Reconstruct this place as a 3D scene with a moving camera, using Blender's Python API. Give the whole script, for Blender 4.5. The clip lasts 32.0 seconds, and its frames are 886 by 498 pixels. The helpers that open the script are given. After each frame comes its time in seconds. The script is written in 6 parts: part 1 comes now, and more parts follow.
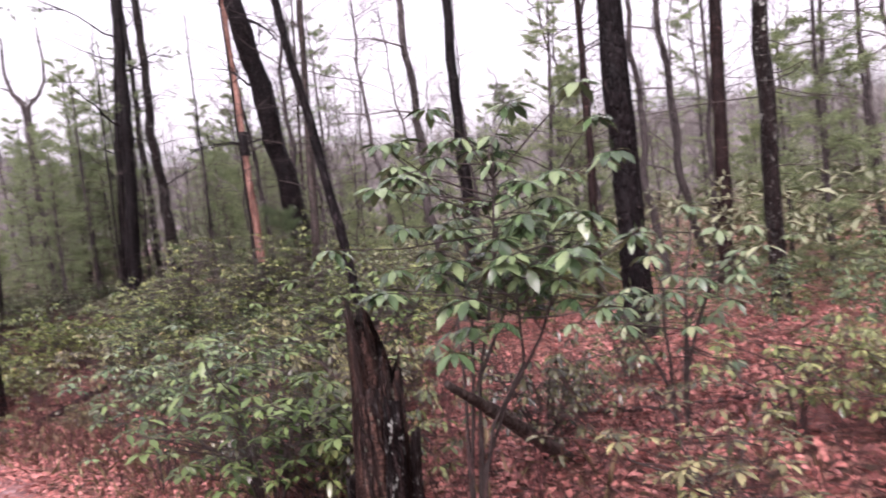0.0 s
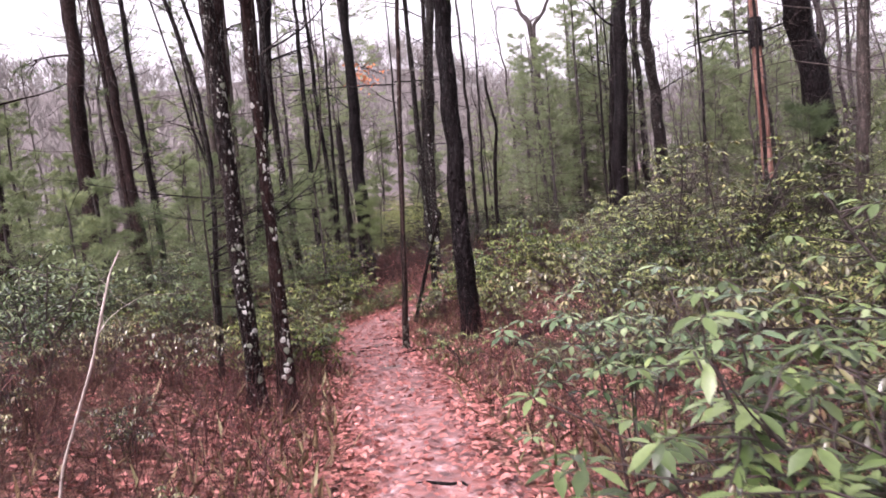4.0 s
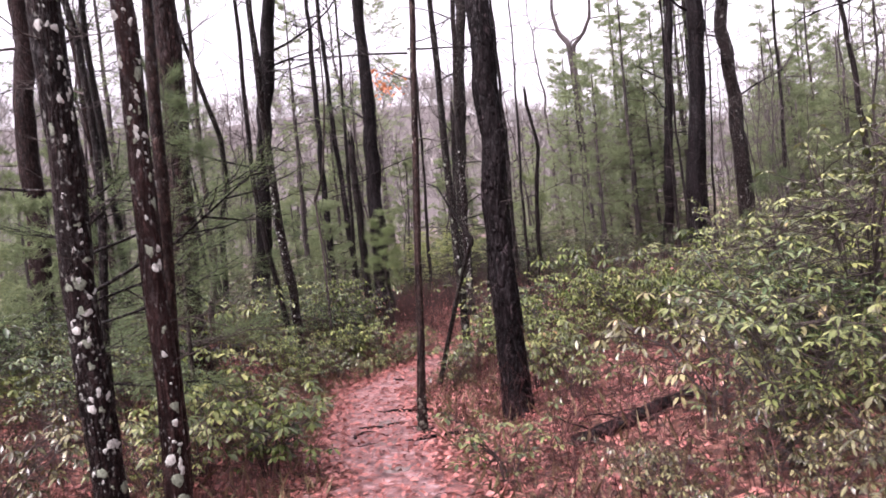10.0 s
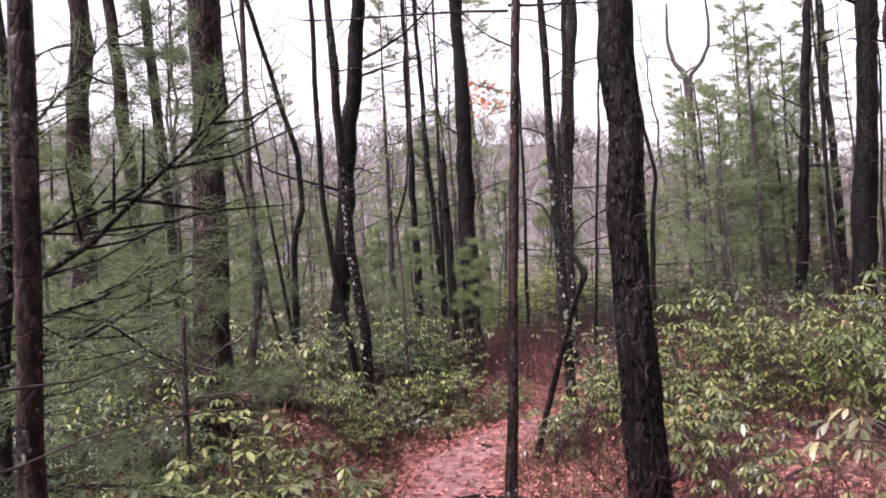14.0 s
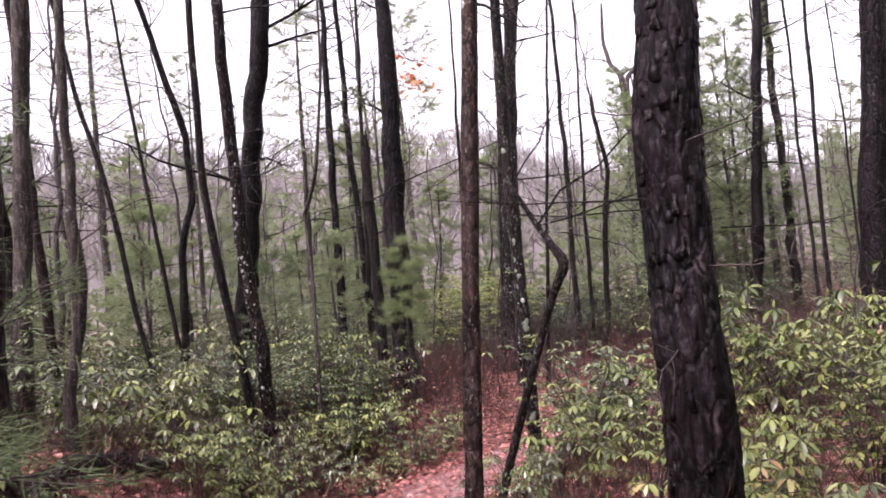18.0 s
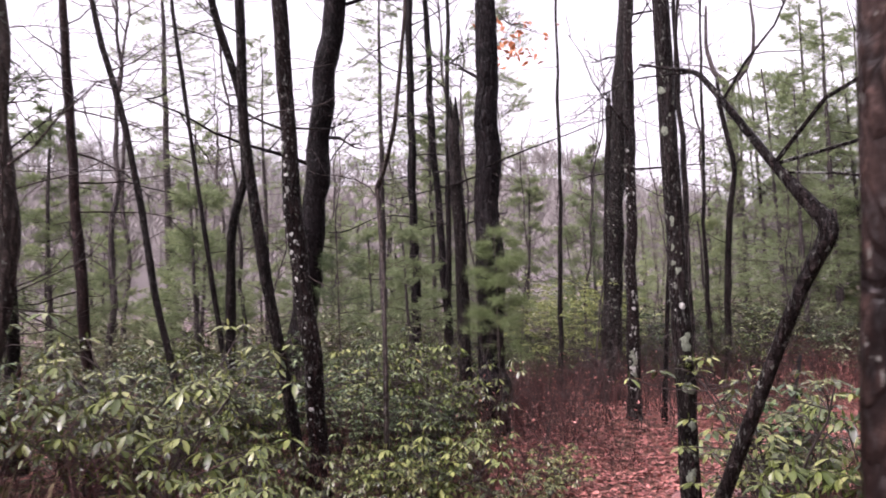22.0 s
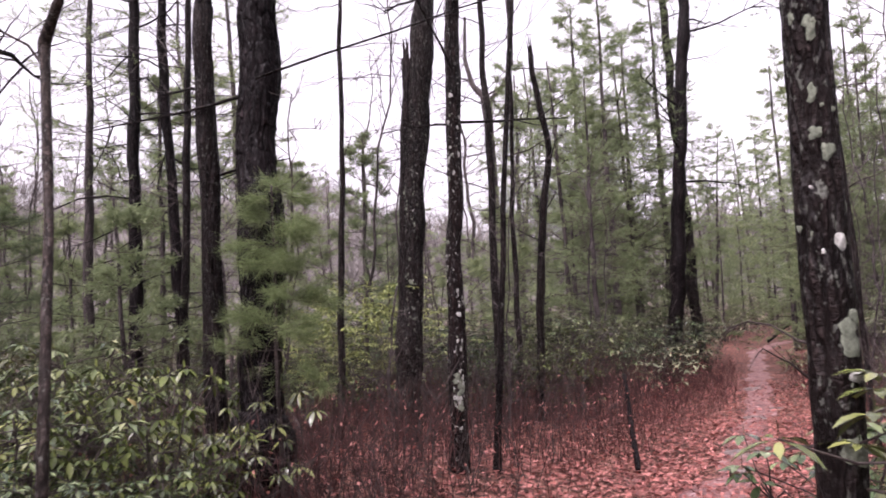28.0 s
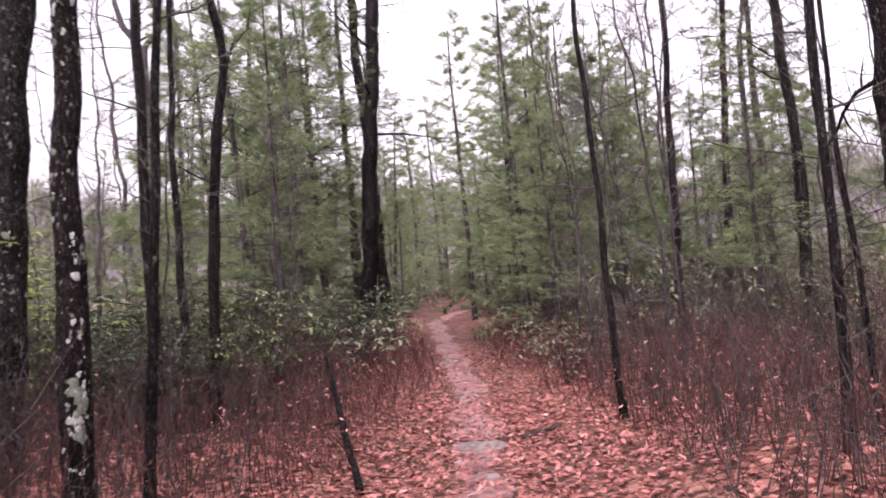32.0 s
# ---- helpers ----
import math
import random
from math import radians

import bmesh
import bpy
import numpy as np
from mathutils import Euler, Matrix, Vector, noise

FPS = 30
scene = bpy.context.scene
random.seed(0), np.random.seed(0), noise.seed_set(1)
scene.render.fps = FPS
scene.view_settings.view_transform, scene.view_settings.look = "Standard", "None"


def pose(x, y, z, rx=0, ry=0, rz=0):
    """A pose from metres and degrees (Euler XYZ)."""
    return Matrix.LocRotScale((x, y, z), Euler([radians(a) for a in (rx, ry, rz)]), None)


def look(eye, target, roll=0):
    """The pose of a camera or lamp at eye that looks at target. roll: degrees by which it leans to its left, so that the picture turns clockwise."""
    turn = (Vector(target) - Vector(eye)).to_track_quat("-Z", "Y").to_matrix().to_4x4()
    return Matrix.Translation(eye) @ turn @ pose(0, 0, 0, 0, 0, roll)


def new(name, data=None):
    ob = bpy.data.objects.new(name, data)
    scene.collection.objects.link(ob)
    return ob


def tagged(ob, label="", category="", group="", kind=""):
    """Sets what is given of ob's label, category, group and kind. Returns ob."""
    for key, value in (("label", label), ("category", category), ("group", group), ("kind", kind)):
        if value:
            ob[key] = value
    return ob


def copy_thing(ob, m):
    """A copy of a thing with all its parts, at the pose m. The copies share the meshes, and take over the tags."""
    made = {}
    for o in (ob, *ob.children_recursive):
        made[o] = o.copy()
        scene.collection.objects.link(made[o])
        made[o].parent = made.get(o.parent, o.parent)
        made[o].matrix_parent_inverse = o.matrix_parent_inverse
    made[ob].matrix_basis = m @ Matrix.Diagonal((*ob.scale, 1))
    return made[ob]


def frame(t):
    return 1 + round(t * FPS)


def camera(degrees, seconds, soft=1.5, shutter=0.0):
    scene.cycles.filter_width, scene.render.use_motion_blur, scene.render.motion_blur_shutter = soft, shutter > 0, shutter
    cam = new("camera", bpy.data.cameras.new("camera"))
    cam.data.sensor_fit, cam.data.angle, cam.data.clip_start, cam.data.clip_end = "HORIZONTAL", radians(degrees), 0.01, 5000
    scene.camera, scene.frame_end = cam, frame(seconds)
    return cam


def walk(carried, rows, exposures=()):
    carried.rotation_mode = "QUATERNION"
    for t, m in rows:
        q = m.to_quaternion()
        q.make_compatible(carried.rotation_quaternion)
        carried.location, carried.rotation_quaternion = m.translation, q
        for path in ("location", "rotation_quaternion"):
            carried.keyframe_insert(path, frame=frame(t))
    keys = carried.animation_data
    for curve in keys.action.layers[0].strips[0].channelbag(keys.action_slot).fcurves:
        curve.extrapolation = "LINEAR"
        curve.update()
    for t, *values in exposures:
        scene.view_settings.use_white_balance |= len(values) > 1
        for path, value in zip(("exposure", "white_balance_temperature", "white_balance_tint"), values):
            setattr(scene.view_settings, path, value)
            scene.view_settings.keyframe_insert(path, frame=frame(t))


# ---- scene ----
EXPO, SKY, SUN = 1.82, 0.15, 1.0
# ---------------------------------------------------------------- camera
cam = camera(57.1, 32.0, soft=1.75, shutter=0.5)
ROWS = [
    (0.0, 0.000, 0.000, 1.500, 1.02, -2.91, 6.60),
    (0.5, 0.036, 0.277, 1.475, 6.64, -1.82, 6.88),
    (1.0, 0.020, 0.573, 1.447, 12.86, -1.02, 5.86),
    (1.5, -0.037, 0.846, 1.418, 19.45, -0.59, 2.94),
    (2.0, -0.128, 1.143, 1.385, 25.15, -2.21, 3.49),
    (2.5, -0.224, 1.416, 1.353, 31.26, -3.85, 4.37),
    (4.5, -1.049, 2.542, 1.338, 34.64, -4.90, 5.45),
    (5.0, -1.249, 2.750, 1.358, 33.09, -3.67, 4.79),
    (5.5, -1.428, 2.974, 1.349, 32.75, -2.55, 3.70),
    (6.0, -1.589, 3.165, 1.322, 33.06, -2.10, 3.89),
    (6.5, -1.785, 3.328, 1.269, 32.45, -1.49, 4.06),
    (7.0, -1.956, 3.538, 1.219, 33.37, -1.71, 3.55),
    (7.5, -2.064, 3.793, 1.192, 34.87, -1.78, 3.51),
    (8.0, -2.208, 4.035, 1.138, 35.21, -1.68, 2.81),
    (8.5, -2.361, 4.309, 1.101, 35.15, -1.74, 3.28),
    (9.0, -2.521, 4.629, 1.071, 37.06, -1.65, 4.92),
    (9.5, -2.633, 4.892, 1.043, 37.15, -1.79, 5.26),
    (10.0, -2.818, 5.149, 1.043, 36.95, -1.99, 5.58),
    (10.5, -2.958, 5.363, 1.025, 37.36, -2.57, 5.25),
    (11.0, -3.134, 5.623, 1.031, 39.24, -1.01, 4.64),
    (11.5, -3.283, 5.817, 1.003, 40.16, -1.06, 4.11),
    (12.0, -3.450, 5.991, 0.996, 40.86, -0.83, 3.82),
    (12.5, -3.595, 6.205, 0.932, 42.08, -0.57, 3.73),
    (13.0, -3.779, 6.464, 0.948, 44.08, 0.95, 3.58),
    (13.5, -4.015, 6.693, 0.926, 44.09, 1.70, 3.08),
    (14.0, -4.222, 6.908, 0.910, 43.89, 1.30, 3.62),
    (14.5, -4.417, 7.160, 0.904, 45.59, 0.73, 4.09),
    (16.5, -5.258, 8.054, 0.786, 44.73, 0.30, 3.72),
    (17.0, -5.457, 8.257, 0.762, 43.05, -0.37, 3.76),
    (17.5, -5.685, 8.496, 0.749, 38.88, 0.35, 4.42),
    (18.0, -5.877, 8.768, 0.730, 39.06, 2.09, 4.46),
    (18.5, -6.021, 8.986, 0.710, 38.13, 0.65, 4.09),
    (19.0, -6.190, 9.183, 0.707, 38.28, -0.09, 4.15),
    (19.5, -6.333, 9.389, 0.658, 41.40, 0.06, 3.39),
    (20.0, -6.501, 9.587, 0.634, 45.44, -0.77, 2.97),
    (20.5, -6.744, 9.777, 0.572, 45.66, 1.57, 2.36),
    (21.0, -7.029, 9.971, 0.569, 45.22, 3.23, 0.78),
    (21.5, -7.292, 10.155, 0.566, 45.78, 4.04, 1.41),
    (22.0, -7.557, 10.289, 0.550, 44.11, 3.68, 1.81),
    (22.5, -7.753, 10.454, 0.530, 41.68, 3.37, 2.47),
    (23.0, -7.931, 10.656, 0.509, 40.68, 3.52, 2.49),
    (23.5, -8.132, 10.841, 0.471, 39.25, 2.24, 2.50),
    (24.0, -8.399, 11.052, 0.477, 34.08, 2.33, 2.42),
    (24.5, -8.590, 11.264, 0.464, 32.71, 2.19, 1.68),
    (26.5, -9.524, 12.204, 0.387, 34.05, 3.38, 4.18),
    (27.0, -9.784, 12.401, 0.384, 30.22, 3.16, 4.60),
    (27.5, -9.975, 12.647, 0.342, 26.59, 2.47, 3.03),
    (28.0, -10.132, 12.866, 0.316, 25.76, 5.02, 2.49),
    (28.5, -10.321, 13.151, 0.269, 22.65, 5.27, 3.68),
    (29.0, -10.475, 13.477, 0.253, 18.33, 4.81, 4.67),
    (29.5, -10.582, 13.803, 0.213, 16.86, 4.63, 5.17),
    (30.0, -10.714, 14.100, 0.206, 12.91, 2.70, 4.91),
    (30.5, -10.861, 14.423, 0.222, 9.02, 3.38, 5.44),
    (31.0, -10.928, 14.833, 0.197, 7.70, 4.42, 4.02),
    (31.5, -11.048, 15.245, 0.164, 5.49, 3.28, 3.05),
    (32.0, -11.172, 15.613, 0.186, 2.69, 2.19, 4.47),
]
walk(cam, [(t, pose(x, y, z, 90 + pitch, roll, yaw)) for t, x, y, z, yaw, pitch, roll in ROWS],
     exposures=[(0.0, EXPO - 0.13, 6470, 32), (2.0, EXPO - 0.12, 6470, 32), (5.0, EXPO + 0.18, 6470, 32), (9.0, EXPO + 0.18, 6470, 32), (12.0, EXPO + 0.29, 6470, 32), (14.0, EXPO + 0.15, 6470, 32), (17.0, EXPO + 0.2, 6470, 32), (20.0, EXPO + 0.34, 6470, 32), (22.0, EXPO + 0.02, 6470, 32), (23.0, EXPO - 0.01, 6470, 32), (27.0, EXPO - 0.06, 6470, 32), (29.0, EXPO - 0.2, 6470, 32), (30.0, EXPO - 0.04, 6470, 32), (32.0, EXPO - 0.02, 6470, 32)])

# ---------------------------------------------------------------- overcast sky
world = bpy.data.worlds.new("overcast_sky")
scene.world = world
world.use_nodes = True
wt = world.node_tree
wt.nodes.clear()
sky = wt.nodes.new("ShaderNodeTexSky")
sky.sky_type, sky.sun_disc = "NISHITA", False
sky.sun_elevation, sky.sun_rotation = radians(48), radians(200)
sky.air_density, sky.dust_density, sky.ozone_density = 1.0, 6.0, 1.0
pale = wt.nodes.new("ShaderNodeHueSaturation")
pale.inputs["Saturation"].default_value = 0.12
bg = wt.nodes.new("ShaderNodeBackground")
bg.inputs["Strength"].default_value = SKY
wo = wt.nodes.new("ShaderNodeOutputWorld")
wt.links.new(sky.outputs[0], pale.inputs["Color"])
wt.links.new(pale.outputs[0], bg.inputs["Color"])
wt.links.new(bg.outputs[0], wo.inputs["Surface"])

sun_data = bpy.data.lights.new("sun", "SUN")
sun_data.energy, sun_data.angle, sun_data.color = SUN, radians(50), (1.0, 0.97, 0.93)
sun = new("sun", sun_data)
sun.matrix_world = look((0, 0, 30), (-8.0, 22.0, 0.0))


# ---------------------------------------------------------------- materials
def nodes_of(name):
    m = bpy.data.materials.new(name)
    m.use_nodes = True
    t = m.node_tree
    return m, t, t.nodes["Principled BSDF"]


def ramp(t, fac, stops):
    r = t.nodes.new("ShaderNodeValToRGB")
    els = r.color_ramp.elements
    while len(els) < len(stops):
        els.new(0.5)
    for e, (p, c) in zip(els, stops):
        e.position, e.color = p, (*c, 1)
    t.links.new(fac, r.inputs[0])
    return r.outputs[0]


def coords(t, scale=(1, 1, 1)):
    tc = t.nodes.new("ShaderNodeTexCoord")
    mp = t.nodes.new("ShaderNodeMapping")
    mp.inputs["Scale"].default_value = scale
    t.links.new(tc.outputs["Object"], mp.inputs["Vector"])
    return mp.outputs[0]


def noise_tex(t, vec, scale, detail=4.0, rough=0.6):
    n = t.nodes.new("ShaderNodeTexNoise")
    n.inputs["Scale"].default_value, n.inputs["Detail"].default_value, n.inputs["Roughness"].default_value = scale, detail, rough
    t.links.new(vec, n.inputs["Vector"])
    return n.outputs["Fac"]


def voronoi(t, vec, scale, feature="F1", out="Distance"):
    n = t.nodes.new("ShaderNodeTexVoronoi")
    n.feature = feature
    n.inputs["Scale"].default_value = scale
    t.links.new(vec, n.inputs["Vector"])
    return n.outputs[out]


def mixc(t, fac, a, b, mode="MIX"):
    m = t.nodes.new("ShaderNodeMix")
    m.data_type, m.blend_type = "RGBA", mode
    for sock, v in ((m.inputs[0], fac), (m.inputs[6], a), (m.inputs[7], b)):
        if isinstance(v, bpy.types.NodeSocket):
            t.links.new(v, sock)
        else:
            sock.default_value = v if isinstance(v, float) else (*v, 1)
    return m.outputs[2]


def math_n(t, op, a, b=0.0, clamp=False):
    m = t.nodes.new("ShaderNodeMath")
    m.operation, m.use_clamp = op, clamp
    for sock, v in ((m.inputs[0], a), (m.inputs[1], b)):
        if isinstance(v, bpy.types.NodeSocket):
            t.links.new(v, sock)
        else:
            sock.default_value = v
    return m.outputs[0]


def bump(t, b, height, strength, dist):
    n = t.nodes.new("ShaderNodeBump")
    n.inputs["Strength"].default_value, n.inputs["Distance"].default_value = strength, dist
    t.links.new(height, n.inputs["Height"])
    t.links.new(n.outputs[0], b.inputs["Normal"])


def bark(name, dark, light, scale=26.0, stretch=0.13, mottles=0.0, mottle=(0.36, 0.38, 0.33), rough=0.55, relief=0.8, plate=0.0):
    """Furrowed bark; mottles: how much of it grey-green crusts of lichen cover; plate: size of blocky scales, as cells in a metre."""
    m, t, b = nodes_of(name)
    v = coords(t, (1, 1, stretch))
    warp = t.nodes.new("ShaderNodeTexNoise")
    warp.inputs["Scale"].default_value = 14.0
    t.links.new(coords(t, (1, 1, 0.6)), warp.inputs["Vector"])
    vv = t.nodes.new("ShaderNodeVectorMath")
    vv.operation = "MULTIPLY_ADD"
    t.links.new(warp.outputs["Color"], vv.inputs[0])
    vv.inputs[1].default_value = (0.035, 0.035, 0.035)
    t.links.new(v, vv.inputs[2])
    ridge = math_n(t, "MULTIPLY", math_n(t, "ABSOLUTE", math_n(t, "SUBTRACT", noise_tex(t, vv.outputs[0], scale, 2, 0.5), 0.5)), 7.0, True)
    cross = math_n(t, "MULTIPLY", math_n(t, "ABSOLUTE", math_n(t, "SUBTRACT", noise_tex(t, coords(t, (1, 1, 1.6)), 17.0, 3, 0.6), 0.5)), 9.0, True)
    plates = math_n(t, "MULTIPLY", ridge, math_n(t, "ADD", math_n(t, "MULTIPLY", cross, 0.4), 0.6))
    grain = noise_tex(t, coords(t, (1, 1, 0.5)), 130.0, 5)
    broad = noise_tex(t, coords(t), 1.7, 4)
    mid = tuple(0.45 * c + 0.55 * e for c, e in zip(light, dark))
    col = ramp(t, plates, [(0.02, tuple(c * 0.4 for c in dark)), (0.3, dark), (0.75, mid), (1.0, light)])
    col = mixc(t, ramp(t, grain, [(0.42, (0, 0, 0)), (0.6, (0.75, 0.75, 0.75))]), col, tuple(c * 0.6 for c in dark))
    col = mixc(t, ramp(t, broad, [(0.42, (0, 0, 0)), (0.7, (0.6, 0.6, 0.6))]), col, mid)
    if mottles > 0.03:
        blot = noise_tex(t, coords(t, (1, 1, 0.7)), 11.0, 5, 0.7)
        k = ramp(t, blot, [(0.69 - mottles * 0.2, (0, 0, 0)), (0.72 - mottles * 0.2, (1, 1, 1))])
        col = mixc(t, k, col, mottle)
        fleck = noise_tex(t, coords(t, (1, 1, 0.45)), 55.0, 3, 0.6)
        col = mixc(t, ramp(t, fleck, [(0.66 - mottles * 0.15, (0, 0, 0)), (0.69 - mottles * 0.15, (0.8, 0.8, 0.8))]), col, tuple(c * 0.75 for c in mottle))
    if plate > 0:
        pv = t.nodes.new("ShaderNodeVectorMath")
        pv.operation = "MULTIPLY_ADD"
        t.links.new(warp.outputs["Color"], pv.inputs[0])
        pv.inputs[1].default_value = (0.05, 0.05, 0.05)
        t.links.new(coords(t, (1, 1, 0.55)), pv.inputs[2])
        edge = voronoi(t, pv.outputs[0], plate, "DISTANCE_TO_EDGE")
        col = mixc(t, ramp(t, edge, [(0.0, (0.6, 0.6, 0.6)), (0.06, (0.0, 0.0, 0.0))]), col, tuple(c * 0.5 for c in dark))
        # Pale plate rims in patches: wet edge highlights painted into the bark colour.
        rim = ramp(t, edge, [(0.04, (0, 0, 0)), (0.075, (1, 1, 1)), (0.11, (1, 1, 1)), (0.17, (0, 0, 0))])
        worn = ramp(t, noise_tex(t, coords(t, (1, 1, 0.6)), 9.0, 3), [(0.58, (0, 0, 0)), (0.72, (0.5, 0.5, 0.5))])
        col = mixc(t, math_n(t, "MULTIPLY", rim, worn), col, tuple(min(0.2, c * 4.0) for c in light))
        plates = math_n(t, "ADD", math_n(t, "MULTIPLY", plates, 0.5), ramp(t, edge, [(0.0, (0, 0, 0)), (0.12, (1, 1, 1))]))
    t.links.new(col, b.inputs["Base Color"])
    t.links.new(ramp(t, grain, [(0.35, (rough - 0.25,) * 3), (0.65, (rough + 0.2,) * 3)]), b.inputs["Roughness"])
    wet = noise_tex(t, coords(t, (1, 1, 0.4)), 45.0, 4, 0.7)
    t.links.new(ramp(t, wet, [(0.52, (0.04, 0.04, 0.04)), (0.7, (0.28, 0.28, 0.28))]), b.inputs["Specular IOR Level"])
    h = math_n(t, "ADD", plates, math_n(t, "MULTIPLY", grain, 0.6))
    bump(t, b, h, relief, 0.006 if plate > 0 else 0.015)
    return m


def leafy(name, stops, rough=0.4, spec=0.4, through_light=0.07):
    """A leaf surface whose colour differs from leaf to leaf and from plant to plant."""
    m, t, b = nodes_of(name)
    geo = t.nodes.new("ShaderNodeNewGeometry")
    info = t.nodes.new("ShaderNodeObjectInfo")
    f = math_n(t, "ADD", math_n(t, "MULTIPLY", geo.outputs["Random Per Island"], 0.65), math_n(t, "MULTIPLY", info.outputs["Random"], 0.35))
    col = ramp(t, f, stops)
    n = noise_tex(t, coords(t), 60.0, 3)
    col = mixc(t, math_n(t, "MULTIPLY", n, 0.45), col, tuple(c * 0.45 for c in stops[0][1]))
    t.links.new(col, b.inputs["Base Color"])
    b.inputs["Roughness"].default_value = rough
    b.inputs["Specular IOR Level"].default_value = spec
    bump(t, b, n, 0.3, 0.004)
    thin = t.nodes.new("ShaderNodeBsdfTranslucent")
    t.links.new(col, thin.inputs["Color"])
    both = t.nodes.new("ShaderNodeMixShader")
    both.inputs[0].default_value = through_light
    t.links.new(b.outputs[0], both.inputs[1])
    t.links.new(thin.outputs[0], both.inputs[2])
    t.links.new(both.outputs[0], t.nodes["Material Output"].inputs["Surface"])
    return m


def plain(name, dark, light, scale, rough=0.8, relief=0.4, dist=0.01):
    m, t, b = nodes_of(name)
    v = coords(t)
    n = noise_tex(t, v, scale, 6)
    t.links.new(ramp(t, n, [(0.3, dark), (0.7, light)]), b.inputs["Base Color"])
    b.inputs["Roughness"].default_value = rough
    b.inputs["Specular IOR Level"].default_value = 0.2
    bump(t, b, n, relief, dist)
    return m


def litter_ground():
    m, t, b = nodes_of("leaf_litter_ground")
    v = coords(t)
    cellc = voronoi(t, v, 16.0, "F1", "Color")
    sep = t.nodes.new("ShaderNodeSeparateColor")
    t.links.new(cellc, sep.inputs[0])
    col = ramp(t, sep.outputs[0], [(0.0, (0.03, 0.012, 0.009)), (0.35, (0.09, 0.032, 0.024)), (0.65, (0.26, 0.102, 0.08)), (1.0, (0.40, 0.20, 0.16))])
    n = noise_tex(t, v, 40.0, 5)
    col = mixc(t, ramp(t, n, [(0.35, (0.55, 0.55, 0.55)), (0.6, (0, 0, 0))]), col, (0.016, 0.01, 0.008))
    big = noise_tex(t, v, 0.35, 4)
    col = mixc(t, ramp(t, big, [(0.4, (0, 0, 0)), (0.65, (0.6, 0.6, 0.6))]), col, (0.04, 0.03, 0.02))
    # Ground greys with distance: bare-woods tone with haze mixed into the colour.
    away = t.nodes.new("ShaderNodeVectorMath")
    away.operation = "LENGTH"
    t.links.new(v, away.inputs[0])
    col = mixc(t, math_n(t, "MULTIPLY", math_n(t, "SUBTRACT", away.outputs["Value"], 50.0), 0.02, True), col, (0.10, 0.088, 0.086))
    t.links.new(col, b.inputs["Base Color"])
    b.inputs["Roughness"].default_value = 0.75
    b.inputs["Specular IOR Level"].default_value = 0.2
    bump(t, b, math_n(t, "ADD", voronoi(t, v, 16.0), n), 0.8, 0.03)
    return m


def trail_dirt():
    m, t, b = nodes_of("trail_dirt")
    v = coords(t)
    n = noise_tex(t, v, 7.0, 8, 0.65)
    col = ramp(t, n, [(0.34, (0.045, 0.021, 0.021)), (0.5, (0.165, 0.084, 0.082)), (0.64, (0.37, 0.25, 0.25))])
    cellc = voronoi(t, v, 22.0, "F1", "Color")
    sep = t.nodes.new("ShaderNodeSeparateColor")
    t.links.new(cellc, sep.inputs[0])
    bits = ramp(t, sep.outputs[1], [(0.55, (0, 0, 0)), (0.6, (1, 1, 1))])
    col = mixc(t, math_n(t, "MULTIPLY", bits, 0.7), col, (0.2, 0.072, 0.06))
    t.links.new(col, b.inputs["Base Color"])
    b.inputs["Roughness"].default_value = 0.55
    bump(t, b, math_n(t, "ADD", n, math_n(t, "MULTIPLY", noise_tex(t, v, 60.0, 4), 0.4)), 0.8, 0.03)
    return m


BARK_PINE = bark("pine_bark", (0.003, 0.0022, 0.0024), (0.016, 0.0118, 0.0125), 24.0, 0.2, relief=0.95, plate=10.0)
BARK_RED = bark("reddish_pine_bark", (0.0085, 0.005, 0.0047), (0.04, 0.024, 0.0225), 24.0, 0.2, plate=10.0)
BARK_OAK = bark("oak_bark", (0.004, 0.003, 0.003), (0.033, 0.025, 0.0235), 32.0, 0.13, 0.14, (0.095, 0.10, 0.088))
BARK_FLAKE = bark("loose_bark_flake", (0.006, 0.0045, 0.0048), (0.05, 0.04, 0.04), 30.0, 0.2)
BARK_LICHEN = bark("lichened_oak_bark", (0.0042, 0.0027, 0.0027), (0.028, 0.018, 0.017), 32.0, 0.15, 0.3, (0.17, 0.175, 0.16))
BARK_LICHEN_RED = bark("reddish_oak_bark", (0.0075, 0.0038, 0.0036), (0.04, 0.0215, 0.0195), 32.0, 0.15, 0.16, (0.15, 0.15, 0.14), relief=0.5)
BARK_GREY = bark("grey_smooth_bark", (0.022, 0.0175, 0.016), (0.085, 0.067, 0.06), 30.0, 0.2, 0.14, (0.14, 0.148, 0.13), relief=0.4)
BARK_MOTTLED = bark("mottled_oak_bark", (0.0045, 0.0034, 0.0033), (0.03, 0.0225, 0.021), 34.0, 0.16, 0.36, (0.095, 0.10, 0.087))
# Far bark raised to paler grey so its colour carries the mist.
BARK_HAZY = bark("hazy_far_bark", (0.03, 0.025, 0.025), (0.11, 0.092, 0.09), 20.0, 0.2, 0.10, (0.13, 0.13, 0.12))
TWIG = plain("twig_bark", (0.012, 0.009, 0.008), (0.05, 0.038, 0.035), 30.0)
# Far copy of TWIG, with haze lightening in the base colour.
TWIG_HAZY = plain("hazy_grey_twigs", (0.035, 0.03, 0.029), (0.10, 0.086, 0.083), 30.0)
